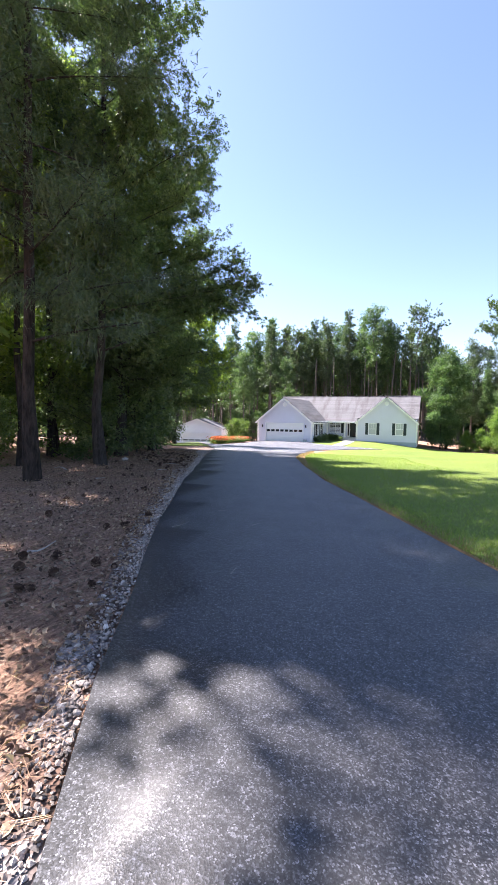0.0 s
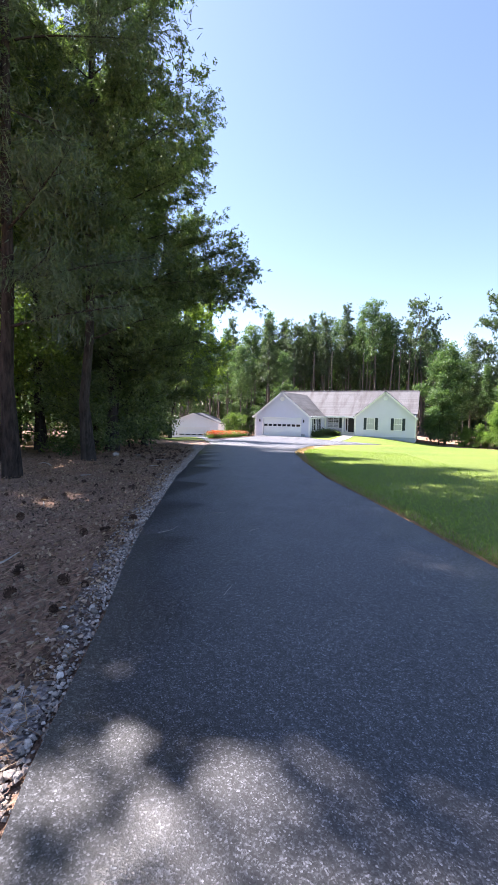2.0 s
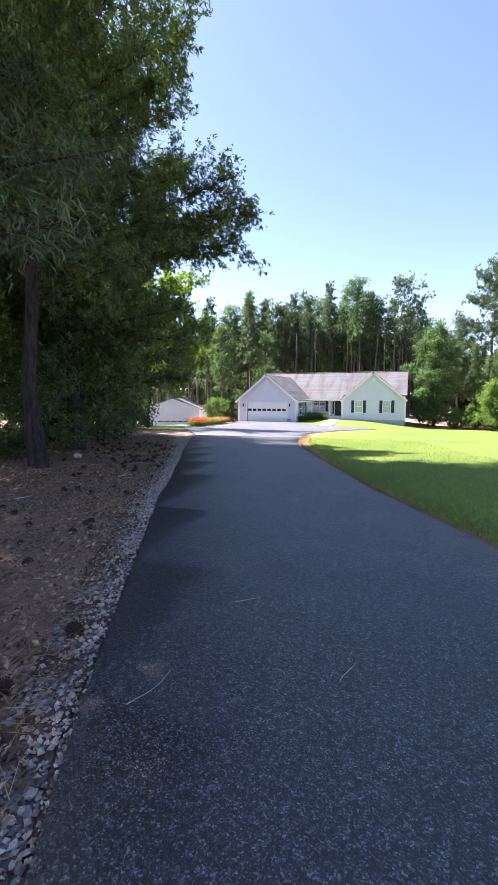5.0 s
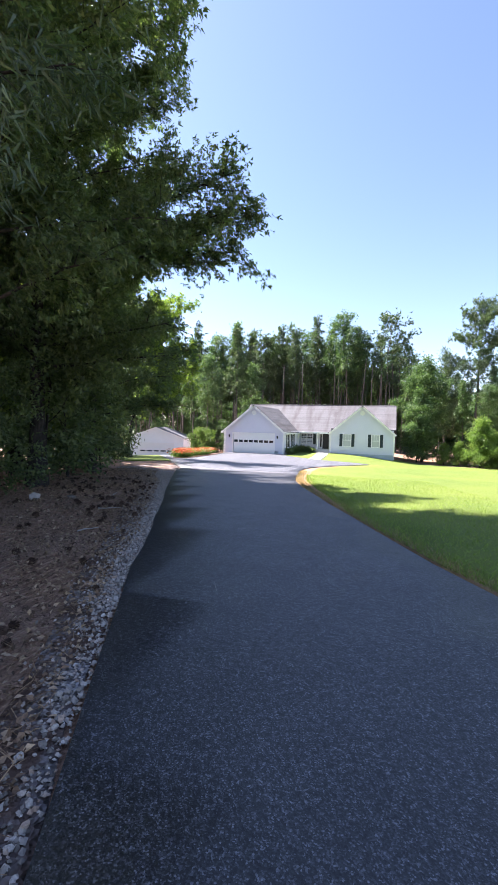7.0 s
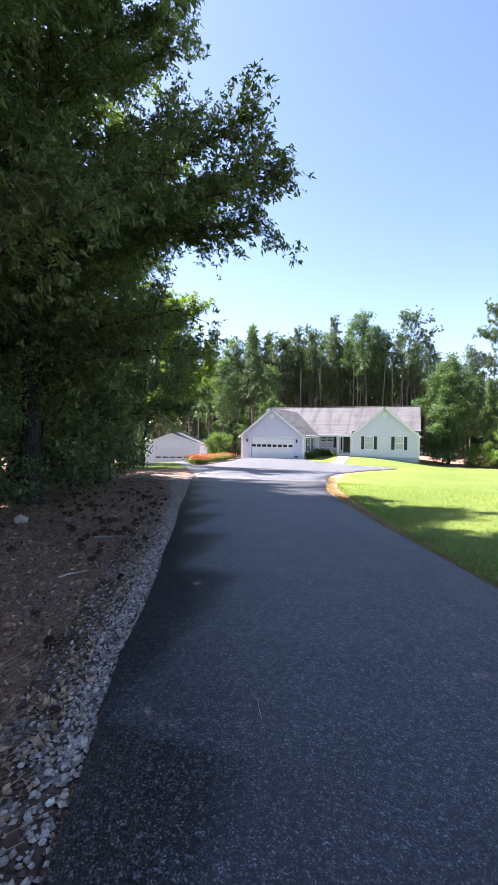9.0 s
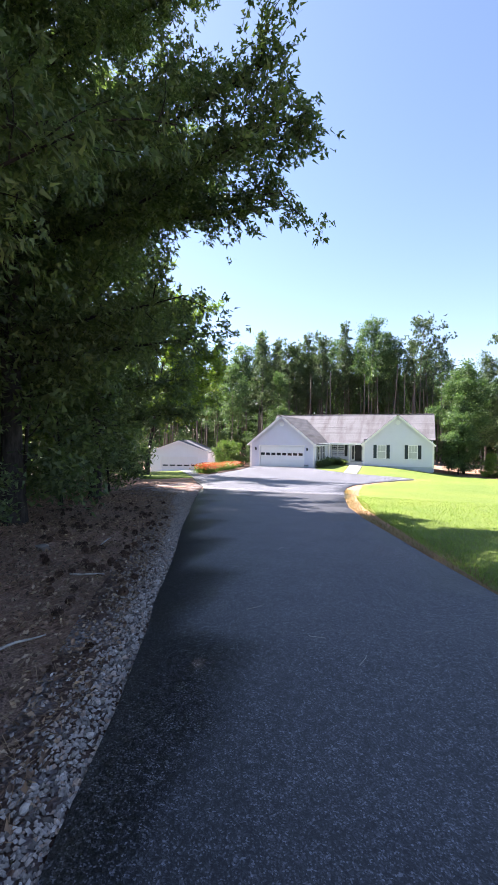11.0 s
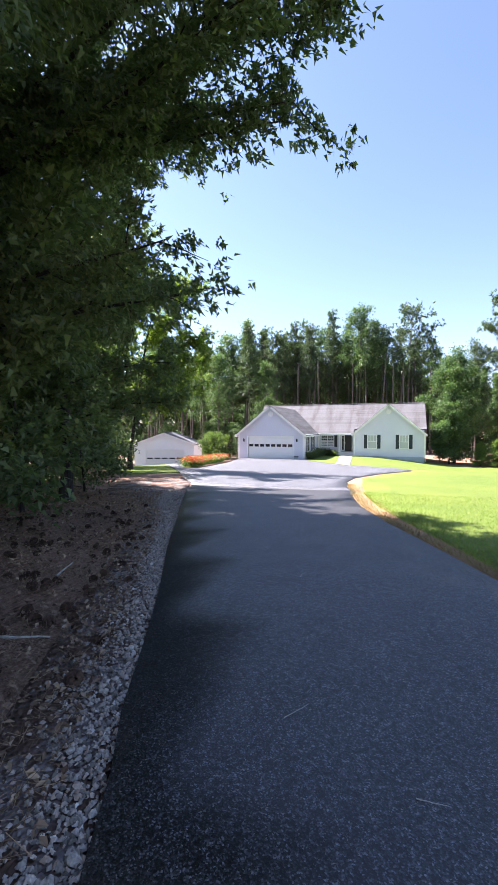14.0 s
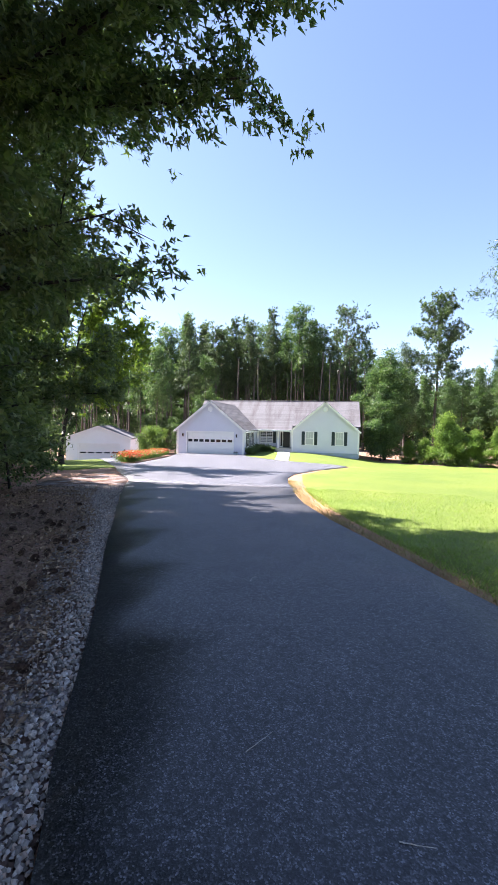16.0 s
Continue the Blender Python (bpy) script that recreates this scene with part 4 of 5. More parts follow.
# deeper woods
deep = [tree("oak_tree", -15.0, 12.0, "broadleaved woodland tree with sunlit yellow-green leaves", 14, 2.4, 3.0, 24, 10000, (0.24, 0.13), BARK_OAK, LEAF_GOLD, 41, 0.12, "oval", 0.3, 0.3, (0.2, 0), 0.26, 7, group="deep woodland trees", pointed=True, fine=0, trunk_sides=7),
        tree("pine_tree", -13.2, 16.0, "woodland pine with a bare dark trunk", 19, 9.0, 2.6, 22, 9000, (0.3, 0.07), BARK_PINE, NEEDLE, 42, 0.14, "pine", 0.2, 0.4, (0.2, 0), 0.24, 7, group="deep woodland trees", pointed=True, fine=0, trunk_sides=7)]
# The (-12, 8) copy is an unseen tree added to shade the near drive.
for x, y, k, s in ((-12.0, 8.0, 0, 1.0), (-12.6, 8.8, 1, 0.95), (-11.0, 10.2, 1, 0.8), (-17.0, 15.6, 0, 0.95), (-16.4, 8.0, 0, 0.9), (-16.0, 18.4, 1, 0.75), (-19.8, 11.6, 1, 0.9), (-19.6, 17.6, 0, 1.0), 
                   (-23.0, 20.5, 0, 1.0), (-23.4, 14.0, 0, 1.0), (-22.5, 8.0, 0, 0.95), (-25.4, 29.5, 0, 0.9), (-27.0, 24.0, 1, 0.95), (-27.2, 17.0, 0, 1.0), (-26.6, 10.0, 1, 0.95), (-25.5, 34.5, 0, 0.8)):
    far_copy(deep[k], x, y, s, rnd.uniform(0, 360))


# ---- far woods ----
FARG = "wood edge trees"
FPINE, FHARD = "tall pine in the wood edge behind the house", "tall slender hardwood in the wood edge behind the house"
fars = [
    tree("pine_tree", -3.6, 86, FPINE, 23.5, 11, 3.1, 44, 10000, (0.42, 0.14), BARK_FAR, NEEDLE_FAR, 21, 0.22, "pine", 0.2, 0.3, (0.5, 0), 0.34, 7, group=FARG, star=True, fine=0, trunk_sides=6, pointed=True),
    tree("pine_tree", -16.2, 88, FPINE, 24, 11, 2.4, 40, 8500, (0.42, 0.13), BARK_FAR, NEEDLE_FAR, 22, 0.18, "cone", 0.2, 0.3, (-0.4, 0), 0.34, 7, group=FARG, star=True, fine=0, trunk_sides=6, pointed=True),
    tree("hardwood_tree", -11.7, 87, FHARD, 23, 8.5, 2.9, 38, 9000, (0.38, 0.19), BARK_FAR, LEAF_FAR, 23, 0.18, "oval", 0.5, 0.1, (0.3, 0), 0.34, 7, group=FARG, fine=0, trunk_sides=6, pointed=True),
    tree("hardwood_tree", -32.5, 88, FHARD, 25, 9, 2.8, 38, 9000, (0.38, 0.19), BARK_FAR, LEAF_FAR, 24, 0.18, "cone", 0.5, 0.1, (0.3, 0), 0.34, 7, group=FARG, fine=0, trunk_sides=6, pointed=True),
    tree("young_tree", -26, 81, "leafy young tree filling the wood edge", 9, 0.6, 2.8, 24, 5000, (0.36, 0.2), BARK_FAR, LEAF_FAR, 25, 0.1, "oval", 0.4, 0.2, (0.3, 0), 0.34, 6, group="wood edge understorey", fine=0, trunk_sides=6, pointed=True),
]
for x, y, k, s in ((-29.2, 88, 1, 0.97), (-26.0, 86, 0, 0.95), (-23.4, 90, 1, 1.0), (-19.9, 86, 1, 0.9), (-14.0, 91, 3, 0.88), (-7.6, 88, 2, 0.86), (-9.3, 92, 1, 0.95), (-0.4, 84, 3, 0.72), (-35.5, 86, 2, 0.95), (-38.6, 84, 1, 1.0), (-41.5, 80, 3, 0.9),
                   (-5.4, 93, 1, 0.9), (-18.2, 93, 2, 0.93), (-21.6, 95, 0, 1.0), (-33.8, 93, 0, 1.0), (-30.8, 95, 1, 1.05), (1.2, 90, 1, 0.75), (2.6, 80, 2, 0.55), (-44.5, 76, 2, 0.9), (-47.0, 70, 0, 0.9), (-49.0, 64, 3, 0.85), (-24.8, 99, 1, 1.0), (-11.0, 99, 0, 0.95), (-27.6, 101, 2, 1.0), (-2.0, 98, 2, 0.85)):
    far_copy(fars[k], x, y, s, rnd.uniform(0, 360))
for row, y0 in enumerate((90, 99)):
    x = (-46, -78)[row]
    while x < (2, 30)[row]:
        far_copy(fars[rnd.choice((0, 1, 1, 2, 3))], x, y0 + rnd.uniform(-2, 2) - max(0, x) * 0.5 - max(0, -40 - x) * 0.5, rnd.uniform(0.72, 0.95) * (0.72 if x > 0 else 1.0), rnd.uniform(0, 360))
        x += rnd.uniform(4.0, 6.0)
for i in range(9):
    x = -62 + i * 9.0 + rnd.uniform(-1, 1)
    far_copy(fars[4], x, 95 + rnd.uniform(-1.5, 2) - max(0, x) * 0.5 - max(0, -35 - x) * 0.5, rnd.uniform(0.6, 1.05), rnd.uniform(0, 360))
# woods beyond the detached garage and far to the side
for x, y, k, s in ((-36, 62, 3, 0.8), (-40, 57, 2, 0.8), (-37.5, 52, 3, 0.7), (-34, 47, 2, 0.62), (-31, 42, 3, 0.6), (-38, 44, 1, 0.9), (-42, 48, 2, 0.9), (-34, 37, 2, 0.7), (-31, 30, 3, 0.7), (-31, 23, 2, 0.7), (-31, 16, 3, 0.7), (-30, 9, 2, 0.75), (-29, 2, 3, 0.7),
                   (-23.8, 73, 2, 0.6), (-29, 66, 2, 0.65), (-33, 70, 3, 0.75), (-26, 71, 1, 0.85)):
    far_copy(fars[k], x, y, s, rnd.uniform(0, 360))
for x, y in ((-45, 70), (-41, 74), (-38, 68), (-35, 76), (-32, 79), (-29, 76), (-26, 80), (-24, 77), (-43, 80), (-37, 84)):
    far_copy(fars[4], x, y, rnd.uniform(0.45, 0.7), rnd.uniform(0, 360))
for i in range(10):
    far_copy(fars[4], -29.5 + rnd.uniform(-2, 2), 0 + i * 4.2, rnd.uniform(0.5, 0.8), rnd.uniform(0, 360))

# slender bare stems between them
def bare_stem(seed):
    r = np.random.default_rng(seed)
    p = limb((0, 0, 0), (0, 0, 1), 15.0, r, 0.0, 0.0, 7, 0.012)
    v, f = tube(p, np.linspace(0.15, 0.07, len(p)), 6)
    return mesh_of("tree_trunk", v, f, BARK_FAR, True)


stems = [bare_stem(400 + i) for i in range(4)]
for i in range(90):
    x = -60 + i * 0.72 + rnd.uniform(-0.4, 0.4)
    y = rnd.uniform(82.5, 92) - max(0, -38 - x) * 0.6
    ob = new("tree_trunk", stems[i % 4])
    ob.matrix_basis = pose(x, y, float(height(x, y)) - 0.2, 0, 0, rnd.uniform(0, 360)) @ Matrix.Scale(rnd.uniform(0.75, 1.05), 4)
    tagged(ob, "slender bare grey trunk standing in the wood edge", "tree trunk", "bare trunks in the wood")

# the closed mass of the woods behind
g = np.random.default_rng(9)
n = 90000
wx = g.uniform(-110, 60, n)
wy = 103 + g.uniform(0, 16, n) - np.maximum(0, wx) * 0.6 - np.maximum(0, -45 - wx) * 0.75
wz = height(wx, wy) + 16.5 * g.random(n) ** 0.8 * (1 - 0.3 * (wx > 0))
v, fc = leaves(np.c_[wx, wy, wz], g.normal(0, 0.3, (n, 3)), 1.0, 0.7, g, 0.1, pointed=True)
tagged(new("far_woods", mesh_of("far_woods", v, fc, LEAF_FAR)), "closed dark green mass of the woods behind the house", "woods", kind="stuff")

# ---- trees beyond the lawn ----
SIDE_R = "trees beyond the lawn"
tree("hardwood_tree", 1.3, 68.5, "dense dark green broadleaved tree beside the house", 12.5, 0.5, 2.6, 38, 22000, (0.27, 0.16), BARK_OAK, LEAF_FAR, 51, 0.16, "oval", 0.3, 0.2, (0.2, 0), 0.32, 7, group=SIDE_R, fine=0)
tree("hardwood_tree", 0.5, 66.0, "low leafy tree beside the house", 6.4, 0.3, 1.8, 24, 9000, (0.26, 0.15), BARK_OAK, LEAF_FAR, 52, 0.09, "oval", 0.3, 0.2, (0, 0), 0.28, 6, group=SIDE_R, fine=0)
tree("pine_tree", 8.8, 77, "tall open-crowned pine standing above the other trees", 22.5, 8, 3.0, 44, 24000, (0.36, 0.1), BARK_FAR, NEEDLE_FAR, 53, 0.26, "oval", 0.02, 0.15, (0.4, 0), 0.36, 6, group=SIDE_R, fine=1, star=True)
tree("pine_tree", 4.9, 78, "slim pine with a pointed crown", 16, 4, 2.8, 34, 12000, (0.36, 0.1), BARK_FAR, NEEDLE_FAR, 54, 0.16, "cone", 0.2, 0.3, (0, 0), 0.34, 6, group=SIDE_R, fine=0)
bush = tree("shrub", 7.4, 63.5, "large bright yellow-green shrub at the lawn's edge", 5.6, 0.2, 2.2, 28, 10000, (0.26, 0.12), BARK_OAK, LEAF_BUSH, 55, 0.08, "cone", 0.5, 0.2, (0, 0), 0.26, 6, group="lawn edge shrubs", fine=0)
for x, y, s in ((10.4, 63.0, 0.72), (12.8, 62.2, 0.8), (5.2, 64.4, 0.55), (3.6, 65.0, 0.5), (15.2, 61.0, 0.85), (9.0, 65.6, 0.8), (17.6, 60.0, 0.9)):
    far_copy(bush, x, y, s, rnd.uniform(0, 360))
for x, y, k, s in ((3.6, 72, 2, 0.42), (6.4, 71, 3, 0.45), (9.6, 71, 2, 0.45), (12.6, 70, 3, 0.48), (15.4, 68, 2, 0.55), (18.6, 66, 2, 0.55), (22, 64, 3, 0.6), (12.0, 75, 2, 0.52), (16.5, 74, 3, 0.6), (20.5, 72, 0, 0.6), (25, 66, 2, 0.6)):
    far_copy(fars[k], x, y, s, rnd.uniform(0, 360))
tree("pine_tree", 9.2, 44, "tall pine near the lawn's side", 17.5, 8, 3.6, 24, 16000, (0.3, 0.06), BARK_PINE, NEEDLE, 56, 0.2, "pine", 0.2, 0.4, (0, 0), 0.25, 7, group=SIDE_R)


# ---- near things ----
def pebble(seed, flat=0.65):
    """A small broken stone, about 1 across."""
    rng = np.random.default_rng(seed)
    bm = bmesh.new()
    bmesh.ops.create_icosphere(bm, subdivisions=1, radius=0.5)
    for v in bm.verts:
        v.co *= float(rng.uniform(0.7, 1.2))
        v.co.z *= flat
    for k in range(3):
        n = Vector(rng.normal(0, 1, 3)).normalized()
        for v in bm.verts:
            d = v.co.dot(n)
            if d > 0.3:
                v.co -= n * (d - 0.3)
    me = bpy.data.meshes.new("stone")
    bm.to_mesh(me)
    bm.free()
    me.materials.append(STONE_ONE)
    return me


def stone_one_mat():
    m = Mat("loose_stone", 0.8, specular=0.3)
    c = m.ramp(m.random(), (0, (0.16, 0.136, 0.112)), (0.4, (0.35, 0.305, 0.26)), (0.75, (0.52, 0.46, 0.4)), (0.9, (0.45, 0.32, 0.23)), (1, (0.68, 0.63, 0.57)))
    m.color(m.mix(1.0, c, m.ramp(m.noise(4, 4), (0.3, (0.75,) * 3), (0.7, (1.15,) * 3)), "MULTIPLY"))
    m.bump(m.noise(8, 4), 0.4, 0.03)
    return m.mat


STONE_ONE = stone_one_mat()
rng = np.random.default_rng(77)
L = np.array(LEFT)


def edge_x(y):
    return np.interp(y, L[:, 1], L[:, 0])


def verge_width(y):
    return np.interp(y, [-4, 3, 6, 9, 12, 14, 17, 19], [0.26, 0.26, 0.32, 0.36, 0.5, 0.55, 0.65, 1.6])


shapes = [pebble(i) for i in range(8)]
placed = 0
while placed < 300:
    y = float(rng.uniform(1.2, 14.5))
    off = float(abs(rng.normal(0, 0.14)))
    if off > 0.55:
        continue
    size = float(rng.uniform(0.026, 0.06))
    x = float(edge_x(y)) - 0.02 - off
    ob = new("stone", shapes[placed % 8])
    ob.matrix_basis = pose(x, y, float(height(x, y)) + 0.006 + 0.28 * size, *rng.uniform(-25, 25, 2).tolist(), float(rng.uniform(0, 360))) @ Matrix.Diagonal((size, size * 0.8, size, 1))
    ob.parent = verge
    placed += 1


def scatter_stones(name, xs, ys, sizes, lift, material, parent, seed):
    r = np.random.default_rng(seed)
    base = np.array([(0, 0, 0.5), (0.5, 0, 0), (0, 0.45, 0.05), (-0.5, 0.05, 0), (0, -0.45, -0.03), (0.05, 0, -0.4)])
    tri = np.array([(0, 1, 2), (0, 2, 3), (0, 3, 4), (0, 4, 1), (5, 2, 1), (5, 3, 2), (5, 4, 3), (5, 1, 4)])
    n = len(xs)
    v = base[None] * r.uniform(0.65, 1.2, (n, 6, 1)) * sizes[:, None, None]
    a = r.uniform(0, 2 * np.pi, n)
    c, s = np.cos(a)[:, None], np.sin(a)[:, None]
    tilt = r.normal(0, 0.5, (n, 1))
    zx = v[..., 2] + v[..., 0] * tilt
    v = np.stack([v[..., 0] * c - v[..., 1] * s + xs[:, None], v[..., 0] * s + v[..., 1] * c + ys[:, None], zx * 0.8 + (height(xs, ys) + lift)[:, None]], -1)
    f = (tri[None] + 6 * np.arange(n)[:, None, None]).reshape(-1, 3)
    ob = new(name, mesh_of(name, v.reshape(-1, 3), f, material))
    ob.parent = parent
    return tagged(ob, kind="stuff")


n = 26000
ys = rng.uniform(0.5, 22, n)
w = verge_width(ys)
xs = edge_x(ys) - 0.01 - np.abs(rng.normal(0, 0.5, n)) * w
keep = rng.random(n) < np.where(ys < 9, 0.3, 0.9)
xs, ys = xs[keep], ys[keep]
scatter_stones("loose_gravel", xs, ys, rng.uniform(0.013, 0.04, len(xs)), 0.012, STONE, verge, 5)

# crumbs and clods of soil
n = 16000
ys = rng.uniform(0.8, 20, n)
xs = edge_x(ys) - np.where(ys < 11, 0.1, 0.8) * verge_width(ys) - np.abs(rng.normal(0, 2.0, n))
lift = np.where(xs < edge_x(ys) - 1.0, rough_height(xs, ys), 0)
clods = scatter_stones("soil_clods", xs, ys, 0.012 + 0.035 * rng.random(n) ** 3, lift, SOIL, None, 6)
tagged(clods, "brown crumbs and clods of dry soil on the ground", "soil", kind="stuff")

# needles, twigs and cones on the bare ground
STRAW = leaf_mat("dry_pine_straw", (0.14, 0.08, 0.052), (0.27, 0.165, 0.105), (0.45, 0.31, 0.2), 0.1, 0.8)
n = 26000
ys = rng.uniform(0.5, 19, n)
xs = edge_x(ys) - verge_width(ys) * 0.5 - np.abs(rng.normal(0, 2.4, n))
ang = rng.uniform(0, 2 * np.pi, n)
ln = rng.uniform(0.06, 0.17, n)
wd = rng.uniform(0.0009, 0.0018, n)
zz = height(xs, ys) + 0.025 + np.abs(rng.normal(0, 0.012, n)) + np.where(xs < edge_x(ys) - 1.0, rough_height(xs, ys), 0)
dx, dy = np.cos(ang), np.sin(ang)
tip = rng.normal(0.003, 0.008, n)
v = np.stack([np.c_[xs - dy * wd, ys + dx * wd, zz], np.c_[xs + dy * wd, ys - dx * wd, zz], np.c_[xs + dx * ln + dy * wd, ys + dy * ln - dx * wd, zz + tip], np.c_[xs + dx * ln - dy * wd, ys + dy * ln + dx * wd, zz + tip]], 1)
straw = new("pine_straw", mesh_of("pine_straw", v.reshape(-1, 3), np.arange(4 * n).reshape(-1, 4), STRAW))
tagged(straw, "scattered dry brown pine needles on the soil", "pine straw", kind="stuff")

LITTER = leaf_mat("dead_leaves", (0.06, 0.036, 0.026), (0.25, 0.16, 0.115), (0.5, 0.36, 0.26), 0.1, 0.85)
n = 26000
ys = rng.uniform(0.5, 21, n)
xs = edge_x(ys) - verge_width(ys) * 0.45 - np.abs(rng.normal(0, 2.6, n))
zz = height(xs, ys) + 0.012 + np.abs(rng.normal(0, 0.01, n)) + np.where(xs < edge_x(ys) - 1.0, rough_height(xs, ys), 0)
v, f = leaves(np.c_[xs, ys, zz], np.c_[rng.normal(0, 1, (n, 2)), np.full(n, 0.25)], 0.05, 0.03, rng, 0.0, 0.3)
tagged(new("leaf_litter", mesh_of("leaf_litter", v, f, LITTER)), "brown dead leaves and bark crumbs on the soil", "leaf litter", kind="stuff")

CONE = bark_mat("cone_scales", (0.03, 0.018, 0.013), (0.13, 0.08, 0.055))


def pine_cone_mesh():
    pieces = []
    for k in range(46):
        u = k / 46
        r0 = 0.032 * math.sin(math.pi * (0.12 + 0.8 * u)) + 0.006
        a = k * 2.39996
        c = np.array([math.cos(a) * r0, math.sin(a) * r0, -0.045 + 0.09 * u])
        d = np.array([math.cos(a), math.sin(a), 0.35])
        s = np.array([-math.sin(a), math.cos(a), 0])
        q4 = np.array([c - s * 0.006 - d * 0.012, c + s * 0.006 - d * 0.012, c + s * 0.011 + d * 0.012, c - s * 0.011 + d * 0.012])
        pieces.append((q4, np.array([[0, 1, 2, 3]])))
    pieces.append(tube(np.array([[0, 0, -0.048], [0, 0, -0.02], [0, 0, 0.02], [0, 0, 0.05]]), [0.012, 0.03, 0.026, 0.006], 8))
    v, f = joined(pieces)
    return mesh_of("pine_cone", v, f, CONE)


cone_mesh = pine_cone_mesh()
for i in range(190):
    y = float(rng.uniform(3.6, 18.5) if i < 90 else rng.normal(14.5, 1.8))
    x = float(edge_x(y) - verge_width(y) * 0.6 - abs(rng.normal(0.2, 1.5)))
    s = float(rng.uniform(0.6, 1.05))
    ob = new("pine_cone", cone_mesh)
    ob.matrix_basis = pose(x, y, float(height(x, y)) + (float(rough_height(x, y)) if x < float(edge_x(y)) - 1.0 else 0.0) + 0.03 * s, float(rng.uniform(60, 120)), 0, float(rng.uniform(0, 360))) @ Matrix.Scale(s, 4)
    tagged(ob, "open dark brown pine cone lying on the soil", "pine cone", "fallen pine cones")


def stick(x, y, length, turn, thick, material, label, on=0.0):
    r = np.random.default_rng(int(x * 100 + 5000))
    p = limb((0, 0, 0), (1, 0, 0.03), length, r, 0.05, 0.05, 6, 0.1)
    v, f = tube(p, thick * np.linspace(1, 0.4, len(p)), 6)
    ob = new("fallen_twig", mesh_of("fallen_twig", v, f, material, True))
    ob.matrix_basis = pose(x, y, float(height(x, y)) + on + thick, 0, 0, turn)
    tagged(ob, label, "twig", "fallen twigs")


PALE_WOOD = bark_mat("bleached_wood", (0.3, 0.27, 0.24), (0.5, 0.47, 0.42))
for x, y, ln, tr in ((-8.6, 7.0, 0.35, 20), (-6.9, 10.9, 0.3, 60), (-5.6, 6.6, 0.28, 130), (-7.7, 12.4, 0.4, 15), (-9.0, 9.9, 0.5, 160), (-7.2, 9.0, 0.25, 80), (-4.1, 4.6, 0.3, 40), (-8.3, 13.6, 0.3, 100)):
    stick(x, y, ln, tr, 0.012, PALE_WOOD, "pale bleached twig lying on the soil", 0.02)
for x, y, ln, tr in ((-4.6, 11.6, 0.16, 70), (-5.0, 11.9, 0.12, 10), (-4.2, 12.3, 0.14, 30), (-5.6, 12.2, 0.18, 50), (-2.4, 6.6, 0.16, 80), (-3.3, 6.1, 0.3, 65), (-3.2, 7.2, 0.22, 25), (-4.4, 9.6, 0.12, 120), (-6.0, 14.4, 0.15, 100), (-1.9, 4.9, 0.14, 75)):
    stick(x, y, ln, tr, 0.0025, PALE_WOOD, "thin straw-coloured twig lying on the asphalt", 0.036)

for x, y, s, sd in ((-9.5, 12.85, 0.28, 3), (-8.9, 13.2, 0.2, 9)):
    ob = new("boulder", pebble(sd, 0.8))
    ob.matrix_basis = pose(x, y, float(height(x, y)) + 0.1 * s, 0, 0, 40 * sd) @ Matrix.Scale(s, 4)
    tagged(ob, "half-buried grey-brown rock under the trees", "rock", "rocks under the trees")

# grass blades along the near lawn
n = 50000
R = np.array(RIGHT)
ys = 3.5 + 20 * rng.random(n) ** 1.3
right = np.interp(ys, R[:, 1], R[:, 0])
xs = right + 0.1 + 0.3 * smoothstep((ys - 13) / 6) + 4.5 * rng.random(n) ** 1.7
hgt = rng.uniform(0.02, 0.05, n)
ang = rng.uniform(0, 2 * np.pi, n)
wd = rng.uniform(0.003, 0.006, n) * 1.0
z0 = height(xs, ys) + 0.015
lx, ly = rng.normal(0, 0.03, n), rng.normal(0, 0.03, n)
dx, dy = np.cos(ang) * wd, np.sin(ang) * wd
v = np.stack([np.c_[xs - dx, ys - dy, z0], np.c_[xs + dx, ys + dy, z0], np.c_[xs + lx + dx * 0.3, ys + ly + dy * 0.3, z0 + hgt], np.c_[xs + lx - dx * 0.3, ys + ly - dy * 0.3, z0 + hgt]], 1)
blades = new("grass_blades", mesh_of("grass_blades", v.reshape(-1, 3), np.arange(4 * n).reshape(-1, 4), BLADE))
blades.parent = lawn
tagged(blades, kind="stuff")

# dry tufts along the lawn's edge
DRY = leaf_mat("dry_grass", (0.2, 0.14, 0.07), (0.3, 0.22, 0.12), (0.38, 0.3, 0.17), 0.2, 0.8)
n = 12000
ys = rng.uniform(4, 26, n)
xs = np.interp(ys, R[:, 1], R[:, 0]) + 0.03 + np.abs(rng.normal(0, 0.16, n))
at = np.c_[xs, ys, height(xs, ys) + 0.01]
v, f = leaves(at, np.tile([0, 0, 0.6], (n, 1)), 0.085, 0.007, rng, 0.1, 0.7)
dry = new("dry_grass", mesh_of("dry_grass", v, f, DRY))
tagged(dry, "straw-coloured dry grass along the edge of the drive", "dry grass", kind="stuff")


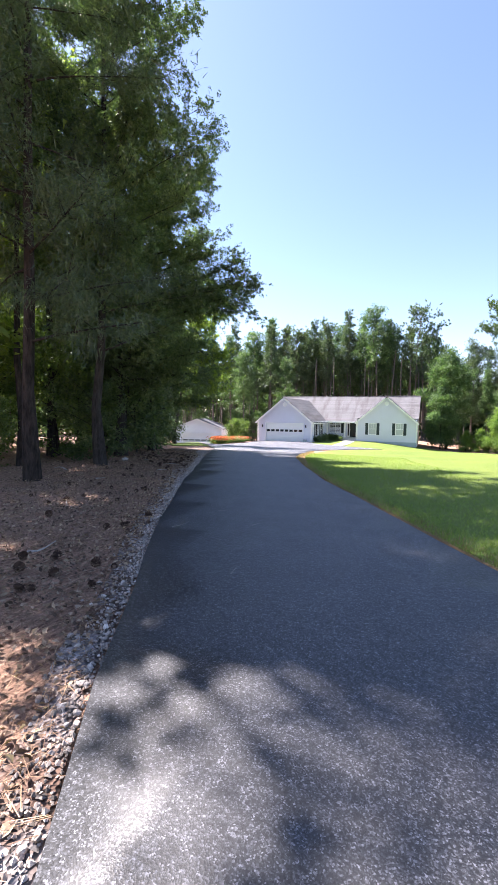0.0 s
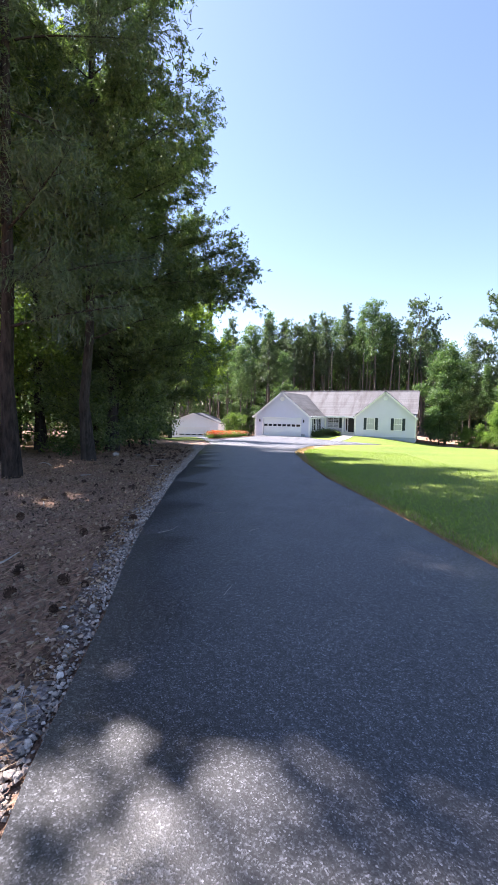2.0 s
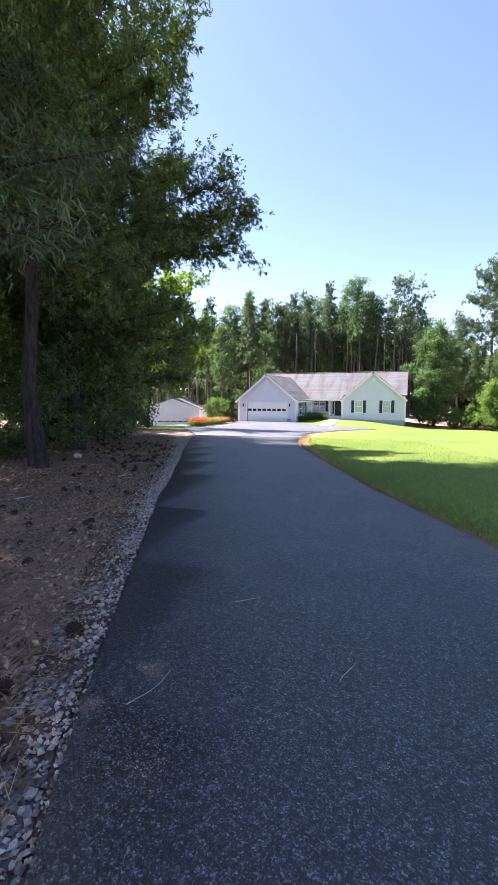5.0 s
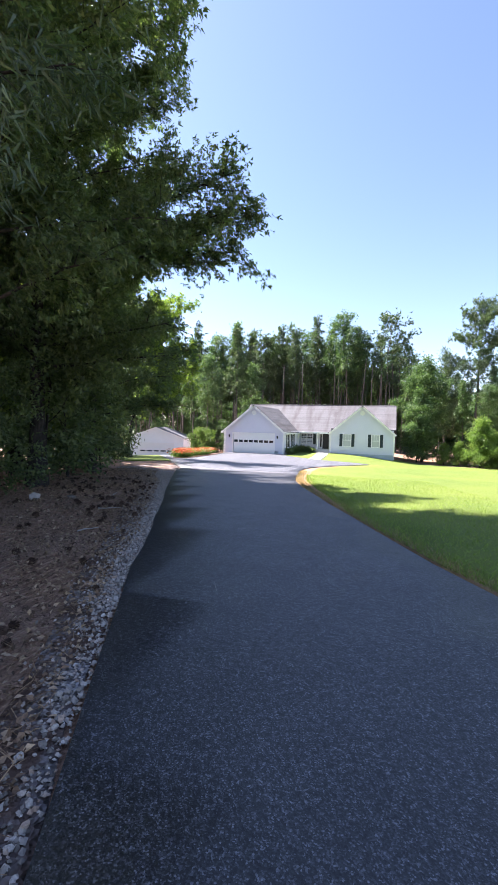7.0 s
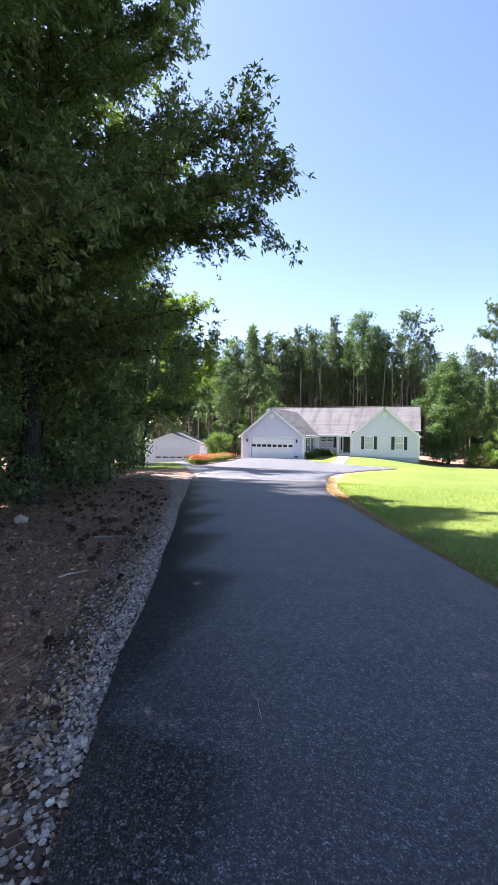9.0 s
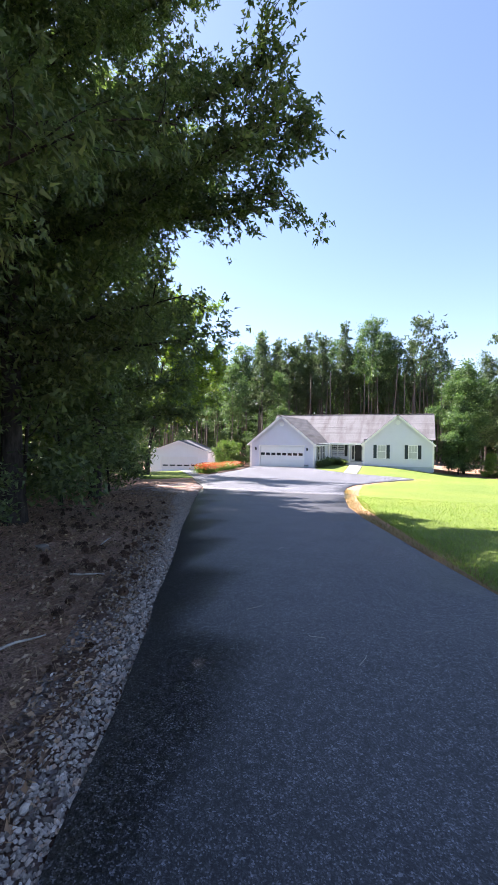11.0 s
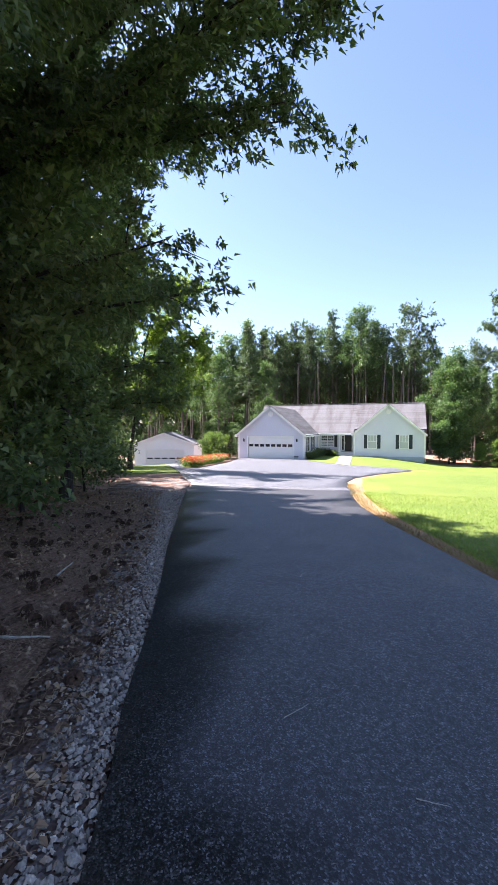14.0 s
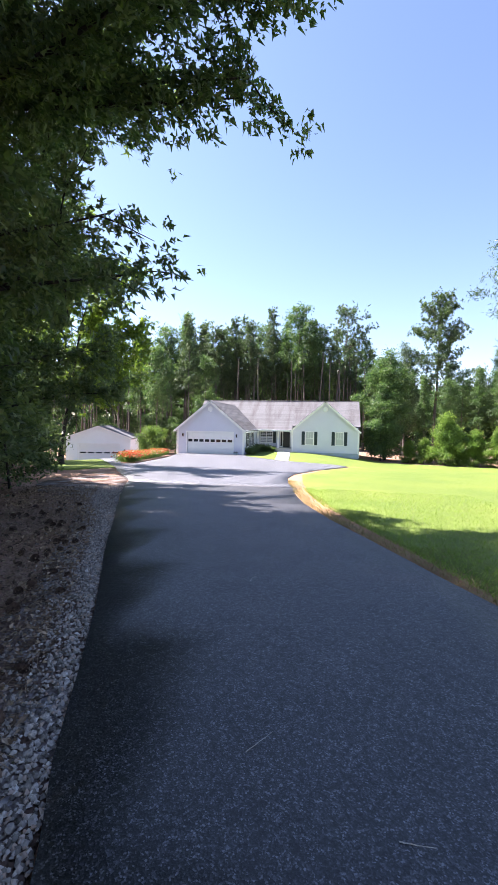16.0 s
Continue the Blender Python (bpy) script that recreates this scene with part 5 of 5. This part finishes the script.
# ---- planting by the house ----
def shrub(name, x, y, z, r, tall, count, leaf, foliage, label, group, seed, category="shrub"):
    g = np.random.default_rng(seed)
    top = thing(name, pose(x, y, z), label, category, group)
    stems, ends = [], []
    for i in range(9):
        a = i * 2.39996
        d = np.array([math.cos(a) * r / tall, math.sin(a) * r / tall, 1.0])
        c = limb((0, 0, 0), d / np.linalg.norm(d), tall * g.uniform(0.7, 1.0), g, 0.1, 0.3)
        stems.append(tube(c, 0.015 * np.linspace(1, 0.3, len(c)), 4))
        ends.append(c)
    v, f = joined(stems)
    mesh_part("stems", mesh_of("stems", v, f, BARK_OAK, True), top)
    at, way = crown_along(ends, count, g, 0.15, r * 0.28)
    at[:, 2] = np.maximum(at[:, 2], 0.03)
    v, f = leaves(at, way, leaf[0], leaf[1], g, 0.1)
    mesh_part("foliage", mesh_of("foliage", v, f, foliage), top)
    return top


def ground_z(x, y):
    return float(height(x, y))


for i, (x, y, r, h) in enumerate(((-13.9, 55.6, 0.45, 0.75), (-13.85, 57.2, 0.5, 0.9), (-13.8, 59.0, 0.5, 1.0), (-13.6, 61.2, 0.5, 1.0), (-13.0, 61.5, 0.45, 0.8), (-12.4, 61.5, 0.45, 0.75))):
    shrub("shrub", x, y, ground_z(x, y), r, h, 1400, (0.13, 0.07), LEAF_OAK, "clipped dark green evergreen shrub beside the porch", "porch shrubs", 60 + i)
tree("ornamental_tree", -22.4, 50.0, "round-headed ornamental tree with glossy green leaves", 2.7, 0.5, 1.2, 18, 7000, (0.15, 0.08), BARK_OAK, LEAF_MAPLE, 71, 0.05, "oval", 0.4, 0.2, (0, 0), 0.16, 6, fine=0, trunk_sides=6)
bed = draped("flower_bed", [(-20.5, 51.2), (-18.8, 44.2), (-17.2, 37.0), (-16.6, 33.7), (-17.1, 33.4), (-18.4, 38.0), (-20.3, 45.0), (-22.6, 50.0)], 0.06, 0.6, SOIL, "mulched bed of flowers between court and garage", 0.15)
PETALS = (PETAL, leaf_mat("orange_petals", (0.45, 0.08, 0.03), (0.55, 0.16, 0.06), (0.6, 0.28, 0.12), 0.2), leaf_mat("pale_pink_petals", (0.5, 0.26, 0.22), (0.6, 0.38, 0.32), (0.65, 0.5, 0.42), 0.2))
for i in range(36):
    u = i / 35
    x = -16.9 - 4.2 * u + rnd.uniform(-0.35, 0.35) - 0.25
    y = 34.0 + 16.5 * u
    kind = i % 3
    f = shrub("flowering_plant", x, y, ground_z(x, y) + 0.05, 0.4, rnd.uniform(0.35, 0.6), 420, (0.14, 0.06), LEAF_BUSH if kind else LEAF_MAPLE, ("low leafy bedding plant thick with red flowers", "low leafy bedding plant with orange flowers", "low pale green bedding plant with few pink flowers")[kind], "bedding flowers", 100 + i, "flower")
    g = np.random.default_rng(300 + i)
    n = (260, 120, 60)[kind]
    at = np.c_[g.normal(0, 0.26, n), g.normal(0, 0.26, n), g.uniform(0.3, 0.6, n)]
    v, fc = leaves(at, np.tile([0, 0, 0.4], (n, 1)), 0.1, 0.08, g, 0.0)
    mesh_part("blossoms", mesh_of("blossoms", v, fc, PETALS[kind]), f, ("red blossoms", "orange blossoms", "pale pink blossoms")[kind])
